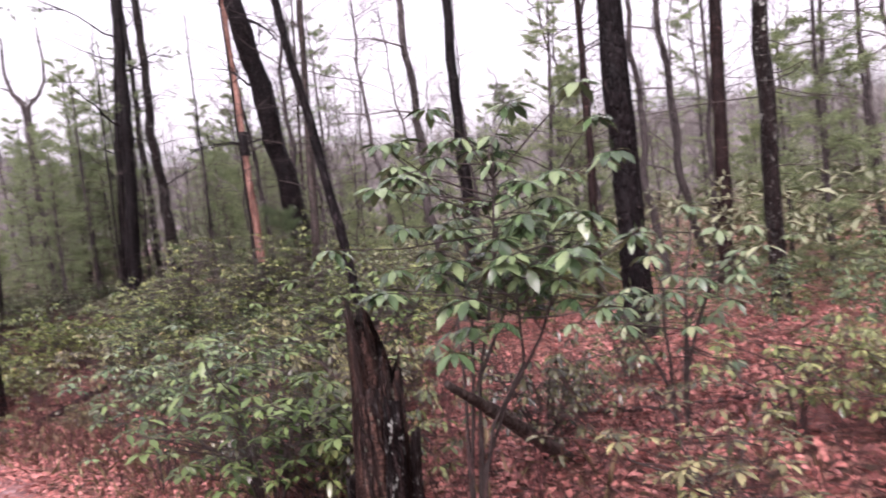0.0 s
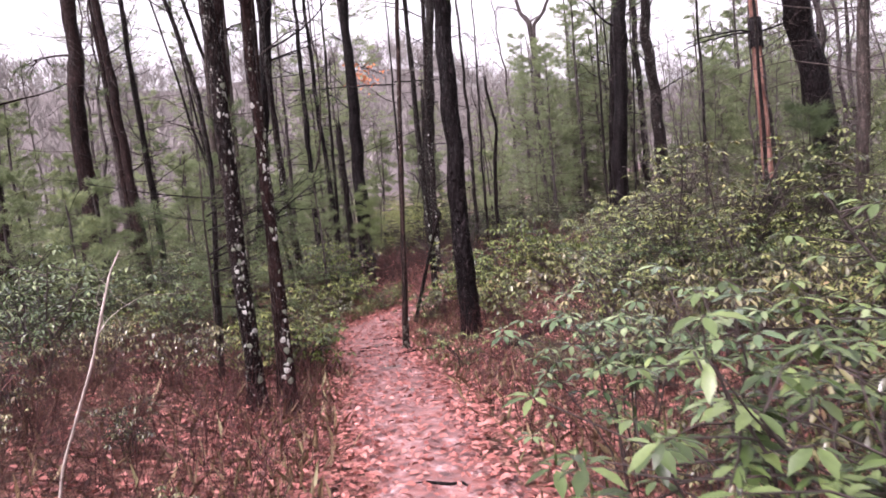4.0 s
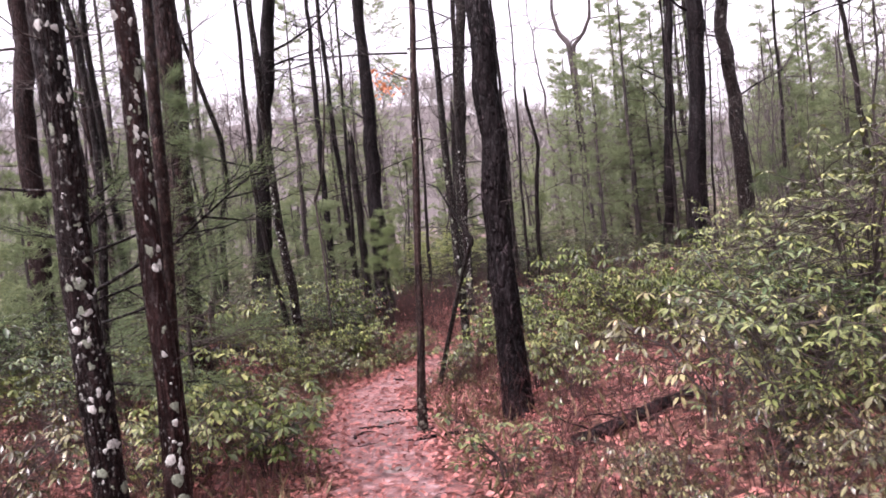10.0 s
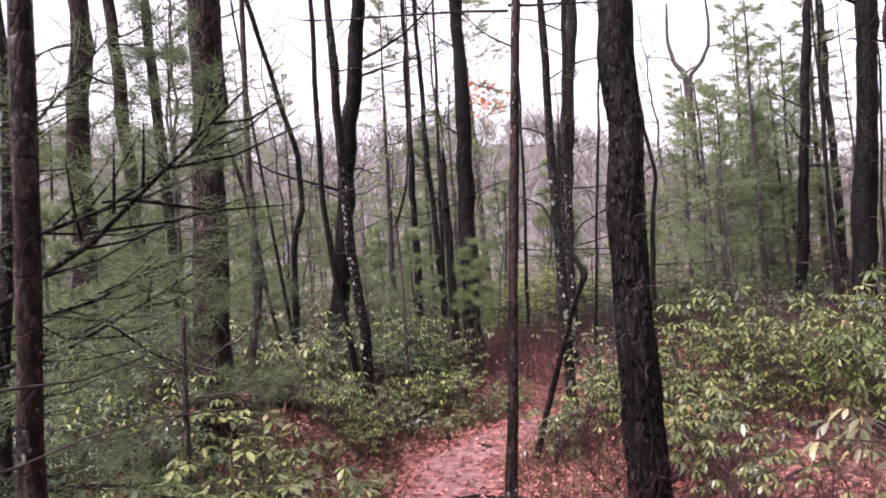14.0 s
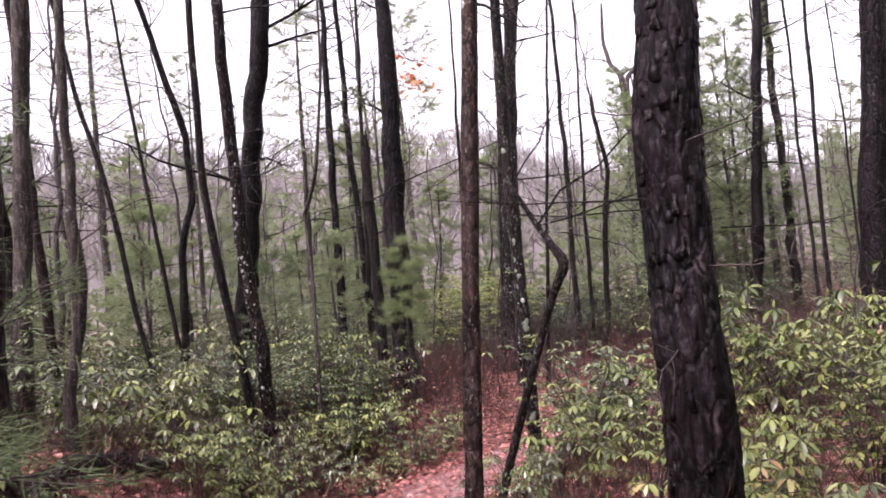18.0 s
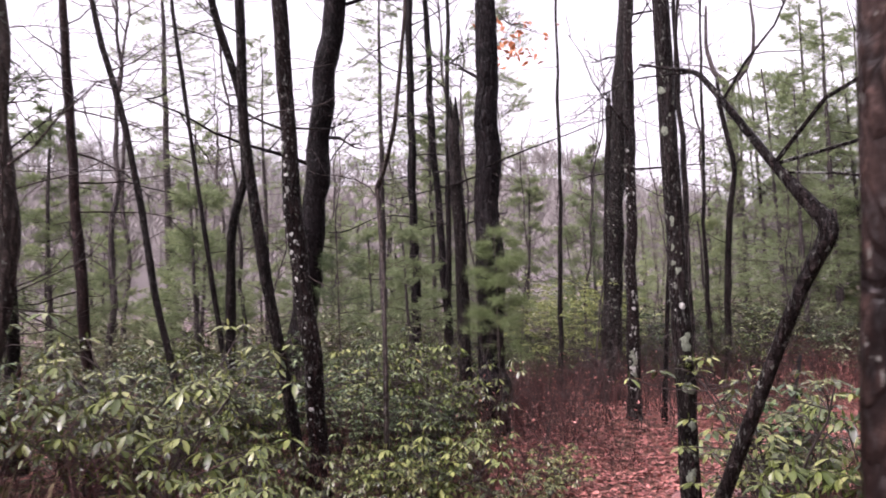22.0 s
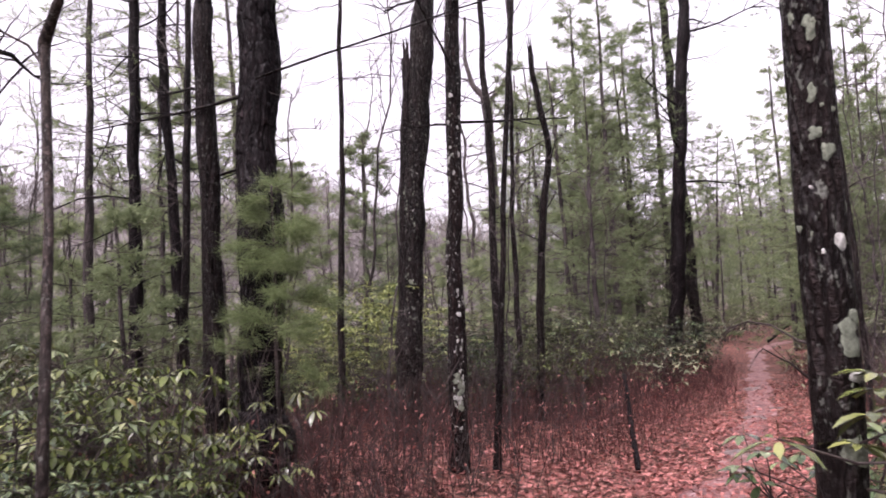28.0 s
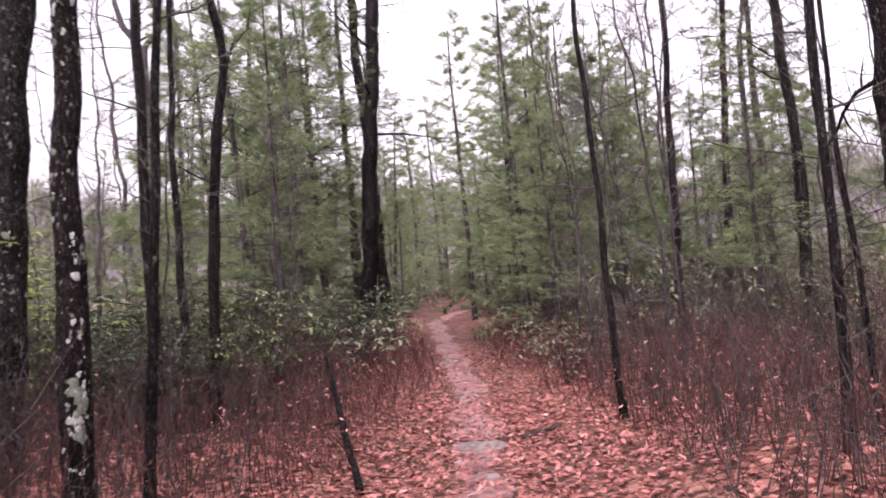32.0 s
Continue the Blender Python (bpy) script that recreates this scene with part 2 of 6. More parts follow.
BARK_BROWN = bark("brown_flaky_bark", (0.008, 0.0046, 0.0042), (0.055, 0.034, 0.029), 26.0, 0.35, 0.1, (0.12, 0.118, 0.105), relief=0.5, plate=24.0)
STRIPPED = bark("stripped_red_wood", (0.12, 0.058, 0.045), (0.40, 0.235, 0.19), 8.0, 0.12, 0.2, (0.10, 0.07, 0.06), 0.7, 0.4)
LICHEN = plain("pale_lichen", (0.05, 0.058, 0.043), (0.16, 0.178, 0.138), 70.0, 0.95, 0.8)
LICHEN_WHITE = plain("white_lichen", (0.12, 0.12, 0.112), (0.36, 0.365, 0.34), 50.0, 0.95, 0.8)
ROT = bark("rotten_wood", (0.010, 0.0065, 0.006), (0.075, 0.04, 0.031), 22.0, 0.1, 0.12, (0.08, 0.085, 0.065))
DEADWOOD = bark("dead_grey_wood", (0.02, 0.015, 0.0135), (0.13, 0.10, 0.088), 26.0, 0.3, 0.12, (0.15, 0.15, 0.13))
PALEWOOD = plain("bare_pale_stick", (0.15, 0.125, 0.11), (0.34, 0.29, 0.265), 20.0)
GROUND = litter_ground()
TRAIL = trail_dirt()
LAUREL = leafy("laurel_leaf", [(0.0, (0.010, 0.017, 0.006)), (0.3, (0.05, 0.066, 0.018)), (0.65, (0.118, 0.138, 0.046)), (0.92, (0.24, 0.25, 0.09)), (1.0, (0.22, 0.10, 0.06))], 0.19, spec=0.65)
LAUREL_DARK = leafy("dark_laurel_leaf", [(0.0, (0.010, 0.019, 0.008)), (0.5, (0.055, 0.088, 0.035)), (0.85, (0.175, 0.215, 0.098)), (1.0, (0.30, 0.315, 0.155))], 0.19, spec=0.65)
# Laurel leaf darkened in its colour, as if standing in shade.
LAUREL_SHADED = leafy("shaded_green_laurel_leaf", [(0.0, (0.008, 0.012, 0.006)), (0.5, (0.03, 0.042, 0.02)), (0.85, (0.085, 0.098, 0.05)), (1.0, (0.2, 0.2, 0.11))], 0.16, spec=0.7)
# Yellow-green laurel leaf, brightened in its colour as if in open light.
LAUREL_LIT = leafy("lit_yellow_green_laurel_leaf", [(0.0, (0.05, 0.07, 0.018)), (0.4, (0.14, 0.18, 0.05)), (0.8, (0.29, 0.34, 0.1)), (1.0, (0.42, 0.45, 0.17))], 0.3, spec=0.5, through_light=0.3)
LAUREL_GREEN = leafy("fresh_green_laurel_leaf", [(0.0, (0.02, 0.035, 0.012)), (0.4, (0.075, 0.115, 0.038)), (0.8, (0.18, 0.24, 0.085)), (1.0, (0.3, 0.35, 0.14))], 0.26, spec=0.5, through_light=0.2)
LAUREL_GOLD = leafy("golden_laurel_leaf", [(0.0, (0.016, 0.026, 0.007)), (0.35, (0.06, 0.084, 0.021)), (0.7, (0.135, 0.162, 0.044)), (0.92, (0.23, 0.245, 0.078)), (1.0, (0.26, 0.12, 0.06))], 0.24, spec=0.5, through_light=0.16)
LAUREL_OLIVE = leafy("olive_laurel_leaf", [(0.0, (0.014, 0.015, 0.007)), (0.35, (0.045, 0.045, 0.019)), (0.7, (0.125, 0.118, 0.05)), (0.9, (0.24, 0.22, 0.105)), (1.0, (0.24, 0.10, 0.065))], 0.19, spec=0.65)
RHODO = leafy("rhododendron_leaf", [(0.0, (0.015, 0.03, 0.013)), (0.45, (0.07, 0.115, 0.05)), (0.8, (0.19, 0.24, 0.115)), (1.0, (0.32, 0.33, 0.18))], 0.19, spec=0.65)
RHODO_WET = leafy("dark_rhododendron_leaf", [(0.0, (0.022, 0.04, 0.022)), (0.45, (0.058, 0.095, 0.048)), (0.8, (0.13, 0.17, 0.088)), (1.0, (0.25, 0.26, 0.15))], 0.19, spec=0.65)
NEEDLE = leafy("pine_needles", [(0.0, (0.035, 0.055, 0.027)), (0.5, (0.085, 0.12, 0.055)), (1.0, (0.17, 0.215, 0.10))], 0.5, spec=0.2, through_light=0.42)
# Background needles: lighter than NEEDLE, mist painted into the colour.
NEEDLE_HAZY = leafy("hazy_pine_needles", [(0.0, (0.10, 0.13, 0.07)), (0.6, (0.20, 0.25, 0.125)), (1.0, (0.31, 0.36, 0.18))], 0.6, spec=0.15, through_light=0.42)
NEEDLE_BRIGHT = leafy("bright_pine_needles", [(0.0, (0.06, 0.088, 0.036)), (0.5, (0.15, 0.2, 0.085)), (1.0, (0.3, 0.36, 0.17))], 0.5, spec=0.2, through_light=0.42)
NEEDLE_SOFT = leafy("soft_pine_needles", [(0.0, (0.10, 0.13, 0.07)), (0.5, (0.18, 0.22, 0.11)), (1.0, (0.28, 0.32, 0.17))], 0.6, spec=0.15, through_light=0.42)
# Undergrowth behind: leaf colour lightened to stand in for haze.
LEAF_HAZY = leafy("hazy_undergrowth_leaf", [(0.0, (0.075, 0.088, 0.052)), (0.5, (0.165, 0.18, 0.105)), (0.85, (0.26, 0.25, 0.155)), (1.0, (0.18, 0.12, 0.10))], 0.45, spec=0.3)
LITTER = leafy("fallen_oak_leaves", [(0.0, (0.07, 0.023, 0.02)), (0.3, (0.195, 0.062, 0.053)), (0.6, (0.39, 0.147, 0.123)), (0.88, (0.57, 0.265, 0.23)), (1.0, (0.66, 0.41, 0.37))], 0.36, spec=0.35)
BRUSH = leafy("red_brush_twigs", [(0.0, (0.02, 0.0085, 0.009)), (0.5, (0.058, 0.023, 0.022)), (1.0, (0.14, 0.064, 0.055))], 0.7, spec=0.15)
DRYBRUSH = leafy("dry_brown_brush", [(0.0, (0.026, 0.013, 0.009)), (0.5, (0.075, 0.039, 0.027)), (1.0, (0.17, 0.105, 0.07))], 0.7, spec=0.15)
ORANGE = leafy("orange_dead_leaves", [(0.0, (0.4, 0.11, 0.04)), (1.0, (0.62, 0.24, 0.09))], 0.5)
MOSS = plain("pale_moss", (0.035, 0.03, 0.024), (0.115, 0.105, 0.085), 30.0, 0.95, 0.8)
STONE = plain("trail_stone", (0.07, 0.056, 0.052), (0.19, 0.155, 0.145), 12.0, 0.7)
GRASS = leafy("dry_grass", [(0.0, (0.10, 0.062, 0.035)), (0.7, (0.19, 0.13, 0.07)), (1.0, (0.14, 0.16, 0.07))], 0.6)
# Pale grey twigs; the haze over the hillsides is put into their colour.
HILLWOODS_HAZY = leafy("hazy_hillside_twigs", [(0.0, (0.10, 0.094, 0.09)), (1.0, (0.20, 0.185, 0.175))], 0.9)


# ---------------------------------------------------------------- mesh helpers
class Geo:
    """Collects vertices and faces and turns them into one mesh object."""

    def __init__(self):
        self.v, self.q, self.t, self.n = [], [], [], 0

    def add(self, v, quads=None, tris=None):
        v = np.asarray(v, float).reshape(-1, 3)
        if quads is not None and len(quads):
            self.q.append(np.asarray(quads, int).reshape(-1, 4) + self.n)
        if tris is not None and len(tris):
            self.t.append(np.asarray(tris, int).reshape(-1, 3) + self.n)
        self.v.append(v)
        self.n += len(v)

    def tube(self, pts, radii, segs=6, lump=0.0, cap=True, rng=None):
        pts = np.asarray(pts, float)
        radii = np.asarray(radii, float)
        k = len(pts)
        d = np.gradient(pts, axis=0)
        d /= np.linalg.norm(d, axis=1)[:, None] + 1e-9
        ref = np.array([1.0, 0, 0]) if abs(d[0][0]) < 0.8 else np.array([0, 1.0, 0])
        a = np.cross(d, ref)
        a /= np.linalg.norm(a, axis=1)[:, None] + 1e-9
        b = np.cross(d, a)
        th = np.arange(segs) / segs * 2 * np.pi
        r = radii[:, None] * np.ones(segs)
        if lump > 0 and rng is not None:
            w = rng.normal(size=(k, segs))
            r = r * (1 + lump * w)
        ring = pts[:, None, :] + r[:, :, None] * (np.cos(th)[None, :, None] * a[:, None, :] + np.sin(th)[None, :, None] * b[:, None, :])
        i = np.arange(k - 1)[:, None] * segs
        j = np.arange(segs)[None, :]
        jn = (j + 1) % segs
        quads = np.stack([i + j, i + jn, i + segs + jn, i + segs + j], -1).reshape(-1, 4)
        v = ring.reshape(-1, 3)
        tris = None
        if cap:
            v = np.vstack([v, pts[-1] + d[-1] * radii[-1] * 0.4])
            e = (k - 1) * segs
            tris = [(e + s, e + (s + 1) % segs, k * segs) for s in range(segs)]
        self.add(v, quads, tris)

    def leaves(self, p, d, u, length, width, fine=False, curl=0.15):
        """Leaves at p that point along d with upper sides towards u."""
        p, d, u = (np.asarray(x, float).reshape(-1, 3) for x in (p, d, u))
        n = len(p)
        length, width = np.broadcast_to(length, n)[:, None], np.broadcast_to(width, n)[:, None]
        d = d / (np.linalg.norm(d, axis=1)[:, None] + 1e-9)
        s = np.cross(d, u)
        s /= np.linalg.norm(s, axis=1)[:, None] + 1e-9
        up = np.cross(s, d)
        droop = -curl * length
        if fine:
            prof = [(0.0, 0.0), (0.28, 0.8), (0.62, 1.0), (1.0, 0.0)]
            v = [p]
            for f, w in prof[1:3]:
                mid = p + d * length * f + up * droop * f * f
                v += [mid - s * width * 0.5 * w + up * width * 0.14, mid, mid + s * width * 0.5 * w + up * width * 0.14]
            v.append(p + d * length + up * droop)
            vv = np.stack(v, 1).reshape(-1, 3)
            base = (np.arange(n) * 8)[:, None]
            quads = np.concatenate([base + np.array([[1, 4, 5, 2]]), base + np.array([[2, 5, 6, 3]])])
            tris = np.concatenate([base + np.array([[0, 1, 2]]), base + np.array([[0, 2, 3]]), base + np.array([[4, 7, 5]]), base + np.array([[5, 7, 6]])])
            self.add(vv, quads, tris)
        else:
            mid = p + d * length * 0.5 + up * droop * 0.1
            v = [p, mid - s * width * 0.5 + up * width * 0.12, p + d * length + up * droop, mid + s * width * 0.5 + up * width * 0.12]
            vv = np.stack(v, 1).reshape(-1, 3)
            base = (np.arange(n) * 4)[:, None]
            self.add(vv, None, np.concatenate([base + np.array([[0, 1, 2]]), base + np.array([[0, 2, 3]])]))

    def blades(self, p, d, length, width, rng):
        """Thin pointed blades, one triangle each."""
        p, d = np.asarray(p, float).reshape(-1, 3), np.asarray(d, float).reshape(-1, 3)
        n = len(p)
        d = d / (np.linalg.norm(d, axis=1)[:, None] + 1e-9)
        s = np.cross(d, rng.normal(size=(n, 3)))
        s /= np.linalg.norm(s, axis=1)[:, None] + 1e-9
        w = np.broadcast_to(width, n)[:, None] * 0.5
        v = np.stack([p - s * w, p + s * w, p + d * np.broadcast_to(length, n)[:, None]], 1)
        self.add(v, None, np.arange(3 * n).reshape(n, 3))

    def finish(self, name, mat, parent=None, label="", smooth=False):
        v = np.vstack(self.v)
        me = bpy.data.meshes.new(name)
        q = np.vstack(self.q) if self.q else np.zeros((0, 4), int)
        t = np.vstack(self.t) if self.t else np.zeros((0, 3), int)
        me.vertices.add(len(v))
        me.vertices.foreach_set("co", v.ravel())
        me.loops.add(q.size + t.size)
        me.loops.foreach_set("vertex_index", np.concatenate([q.ravel(), t.ravel()]))
        me.polygons.add(len(q) + len(t))
        me.polygons.foreach_set("loop_start", np.concatenate([np.arange(len(q)) * 4, q.size + np.arange(len(t)) * 3]))
        if smooth:
            me.polygons.foreach_set("use_smooth", np.ones(len(q) + len(t), bool))
        me.update(calc_edges=True)
        me.validate()
        me.materials.append(mat)
        ob = new(name, me)
        if parent is not None:
            ob.parent = parent
        if label:
            ob["label"] = label
        return ob


def furrows(th, z, seed, around=22, tall=0.11):
    """Uneven plates of bark, as heights from 0 to 1 over angle and height."""
    rng = np.random.default_rng(seed)
    tab = rng.random((around, 64))
    out = np.zeros(np.broadcast(th, z).shape)
    for mult, amp in ((1, 0.6), (2, 0.4)):
        u = (th / 6.28318 * around * mult + 0.5 * np.sin(z * 3.1) + 0.15 * np.sin(z * 11.0)) % (around * mult)
        v = z / tall * mult
        i, j = np.floor(u).astype(int), np.floor(v).astype(int)
        f, k = u - i, v - j
        f, k = f * f * (3 - 2 * f), k * k * (3 - 2 * k)
        q = lambda a, b: tab[a % (around * mult) % around, b % 64]
        out += amp * ((q(i, j) * (1 - f) + q(i + 1, j) * f) * (1 - k) + (q(i, j + 1) * (1 - f) + q(i + 1, j + 1) * f) * k)
    return 1 - np.abs(out - 0.5) * 4.0


def scales(th, z, seed, around=11, tall=0.15):
    """Blocky plates of pine bark that stand out unevenly, as heights from 0 to 1."""
    rng = np.random.default_rng(seed + 77)
    tab, shift = rng.random((around, 97)), rng.random(around)
    u = (th / 6.28318 * around + 0.22 * np.sin(z * 7.0) + 0.12 * np.sin(z * 19.0 + 2)) % around
    i = np.floor(u).astype(int) % around
    f = u - np.floor(u)
    v = z / tall + shift[i] + 0.18 * np.sin(u * 5.0)
    j = np.floor(v).astype(int)
    k = v - j
    lip = np.clip(np.minimum(f, 1 - f) / 0.16, 0, 1) * np.clip(np.minimum(k, (1 - k) * 2.5) / 0.1, 0, 1)
    return (0.35 + 0.65 * tab[i, j % 97]) * lip * (1.0 - 0.45 * k)


def thing(name, label, category, group="", at=(0, 0, 0)):
    ob = new(name)
    ob.empty_display_size = 0.1
    ob.location = at
    return tagged(ob, label, category, group)


def rand_dirs(rng, n, up=0.0, spread=1.0):
    d = rng.normal(size=(n, 3)) * (1, 1, spread)
    d[:, 2] += up
    return d / np.linalg.norm(d, axis=1)[:, None]


# ---------------------------------------------------------------- ground
PROFILE_S = [-30, 0, 2.67, 5.2, 8.36, 11.5, 14.1, 16.3, 19.1, 25.7, 40, 60, 90]
PROFILE_Z = [0.9, 0, -0.16, -0.43, -0.60, -0.87, -1.04, -1.18, -1.31, -1.55, -1.5, -0.9, 0.5]
CENTRE = np.array([(0.9, -9.0), (0.35, -3.0), (0.0, 0.0), (-0.35, 1.4), (-1.2, 2.6), (-2.2, 3.9), (-3.1, 5.3), (-4.4, 6.9), (-5.5, 8.1), (-6.7, 9.5),
                   (-8.0, 10.75), (-9.3, 12.1), (-10.4, 13.4), (-10.95, 14.8), (-11.2, 16.5), (-11.3, 20.0), (-11.35, 24.0), (-11.6, 30.0), (-12.3, 38.0), (-13.0, 46.0), (-12.2, 51.5), (-8.5, 54.5), (-2.0, 57.0)])


def trail_dist(x, y):
    best = np.full(np.shape(x), 1e9)
    for (ax, ay), (bx, by) in zip(CENTRE[:-1], CENTRE[1:]):
        dx, dy = bx - ax, by - ay
        f = np.clip(((x - ax) * dx + (y - ay) * dy) / (dx * dx + dy * dy), 0, 1)
        best = np.minimum(best, np.hypot(x - ax - f * dx, y - ay - f * dy))
    return best


def smooth(v):
    v = np.clip(v, 0, 1)
    return v * v * (3 - 2 * v)


def height(x, y):
    x, y = np.asarray(x, float), np.asarray(y, float)
    z = np.interp(-0.58 * x + 0.81 * y, PROFILE_S, PROFILE_Z)
    d = trail_dist(x, y)
    z = z + 0.36 * smooth((d - 0.5) / 2.2)
    z = z + smooth((d - 0.8) / 2) * (0.06 * np.sin(x * 1.3 + 0.7 * y) + 0.05 * np.sin(1.9 * y - 0.8 * x + 2))
    z = z + 0.62 * smooth((d - 0.5) / 1.1) * np.exp(-((x + 11.3) / 1.6) ** 2 - ((y - 11.1) / 1.3) ** 2)
    rx, ry = x + 8.0, y - 10.0
    r = np.hypot(rx, ry)
    bearing = np.degrees(np.arctan2(-rx, ry))
    left = smooth((bearing - 18) / 22) * smooth((150 - bearing) / 40)
    z = z - left * 3.0 * smooth((r - 18) / 30)
    ridge = left * 27.0 + 10.0 + 1.6 * np.sin(bearing * 0.21) + 1.0 * np.sin(bearing * 0.55 + 1)
    z = z + smooth((r - 55) / 190) * ridge
    return z


def axis(lo, hi, step, far):
    a = list(np.arange(lo, hi, step))
    s, v = step, hi
    while v < far:
        a.append(v)
        s *= 1.16
        v += s
    s, v = step, lo
    while v > -far:
        s *= 1.16
        v -= s
        a.insert(0, v)
    return np.array(a)


gx, gy = axis(-19, 6, 0.17, 1500), axis(-4, 32, 0.17, 1500)
X, Y = np.meshgrid(gx, gy, indexing="ij")
Zg = height(X, Y)
idx = np.arange(X.size).reshape(X.shape)
g = Geo()
g.add(np.stack([X, Y, Zg], -1), np.stack([idx[:-1, :-1], idx[1:, :-1], idx[1:, 1:], idx[:-1, 1:]], -1))
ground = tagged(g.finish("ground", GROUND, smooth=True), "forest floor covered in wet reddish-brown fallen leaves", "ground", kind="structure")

rng = np.random.default_rng(3)


def trail_strip():
    seg = np.linalg.norm(np.diff(CENTRE, axis=0), axis=1)
    s = np.r_[0, np.cumsum(seg)]
    u = np.arange(0, s[-1], 0.14)
    cx, cy = np.interp(u, s, CENTRE[:, 0]), np.interp(u, s, CENTRE[:, 1])
    for c in (cx, cy):
        c[3:-3] = np.convolve(c, np.ones(7) / 7, "valid")
    tx, ty = np.gradient(cx), np.gradient(cy)
    ln = np.hypot(tx, ty)
    nx, ny = -ty / ln, tx / ln
    n = 11
    far = np.interp(cy, [15, 22], [1.0, 0.5])
    wl = far * 0.47 + 0.07 * np.sin(u * 1.7) + 0.06 * np.sin(u * 4.3 + 1) + 0.03 * rng.normal(size=len(u))
    wr = far * 0.48 + 0.07 * np.sin(u * 1.3 + 2) + 0.06 * np.sin(u * 3.7) + 0.03 * rng.normal(size=len(u))
    rows = []
    for i in range(n):
        f = -1 + 2 * i / (n - 1)
        w = np.where(f < 0, wl, wr) * f
        x, y = cx + nx * w, cy + ny * w
        edge = 1 - abs(f) ** 4
        z = height(x, y) + 0.004 + 0.022 * edge + (0.008 * np.sin(9 * x + 5 * y) + 0.006 * np.sin(17 * y - 11 * x)) * edge
        rows.append(np.stack([x, y, z], -1))
    v = np.stack(rows, 1)
    ii = np.arange(len(u) * n).reshape(len(u), n)
    g = Geo()
    g.add(v, np.stack([ii[:-1, :-1], ii[1:, :-1], ii[1:, 1:], ii[:-1, 1:]], -1))
    return tagged(g.finish("trail", TRAIL, smooth=True), "narrow worn dirt footpath, damp and pinkish grey", "path", kind="structure")


trail_strip()


# ---------------------------------------------------------------- trees that stand by the trail
def stem_line(h, lean, wob, rng, step=0.22):
    k = max(6, int(h / step))
    z = np.linspace(-0.25, h, k)
    ph = rng.uniform(0, 6.28, 4)
    wx = wob * (np.sin(z * 0.9 + ph[0]) + 0.6 * np.sin(z * 2.3 + ph[1]) + 0.4 * np.sin(z * 5.1 + ph[2]) - np.sin(ph[0]) - 0.5 * np.sin(ph[1]))
    wy = wob * (np.sin(z * 0.8 + ph[2]) + 0.5 * np.sin(z * 2.6 + ph[3]) + 0.3 * np.sin(z * 4.7 + ph[0]) - np.sin(ph[2]) - 0.5 * np.sin(ph[3]))
    return np.stack([lean[0] * z + wx, lean[1] * z + wy, z], -1)


def limb(g, start, heading, length, r, rng, sag=0.0, bend=0.25, twigs=4, depth=1, segs=5, tips=None):
    """One bare limb with its side twigs."""
    k = 6
    pts = [np.array(start, float)]
    d = np.array(heading, float)
    d /= np.linalg.norm(d)
    for i in range(k - 1):
        pts.append(pts[-1] + d * length / (k - 1))
        d = d + rng.normal(size=3) * bend * 0.5 + np.array([0, 0, sag])
        d /= np.linalg.norm(d)
    pts = np.array(pts)
    g.tube(pts, np.linspace(r, r * 0.3, k), segs)
    if tips is not None:
        tips.append((pts[-1], d))
    if depth > 0:
        for i in range(twigs):
            f = rng.uniform(0.25, 1.0)
            q = pts[0] * 0 + np.array([np.interp(f * (k - 1), np.arange(k), pts[:, c]) for c in range(3)])
            dd = d + rng.normal(size=3) * 0.8
            limb(g, q, dd, length * rng.uniform(0.25, 0.5), r * 0.45, rng, sag, bend, max(2, twigs - 1), depth - 1, 3, tips)
    return pts


def tuft_fan(g, p, d, rng, n=14, length=0.1, width=0.006):
    """A brush of pine needles round a twig's end."""
    p, d = np.array(p), np.array(d)
    dirs = d[None] * 0.9 + rng.normal(size=(n, 3)) * (0.6, 0.6, 0.4)
    g.blades(p[None] + rng.normal(size=(n, 3)) * 0.015, dirs, length * rng.uniform(0.7, 1.2, n), width, rng)


def flake(r, trunk_r, rng):
    """An irregular crust of lichen that follows the round of a trunk; it lies on the side facing -y."""
    n = 13
    th = np.arange(n) / n * 6.283
    ph = rng.uniform(0, 6.28, 3)
    k = 1.0 if r < 0.02 or r > 0.04 else 0.42
    rr = r * (1 + k * (0.28 * np.sin(2 * th + ph[0]) + 0.22 * np.sin(3 * th + ph[1]) + 0.16 * np.sin(5 * th + ph[2])) + 0.05 * rng.normal(size=n))
    tall = rng.uniform(0.8, 1.9) if r < 0.019 else rng.uniform(0.85, 1.2)
    g = Geo()
    rings = []
    for f, up in ((1.0, 0.0015), (0.85, 0.0035), (0.45, 0.0042)):
        a = np.clip(rr * f * np.cos(th) / trunk_r, -1.3, 1.3)
        rings.append(np.stack([(trunk_r + up) * np.sin(a), -(trunk_r + up) * np.cos(a), rr * f * np.sin(th) * tall], -1))
    v = np.vstack([*rings, [[0, -trunk_r - 0.004, 0]]])
    q = [(k * n + i, k * n + (i + 1) % n, (k + 1) * n + (i + 1) % n, (k + 1) * n + i) for k in range(2) for i in range(n)]
    t = [(2 * n + i, 2 * n + (i + 1) % n, 3 * n) for i in range(n)]
    g.add(v, q, t)
    return g


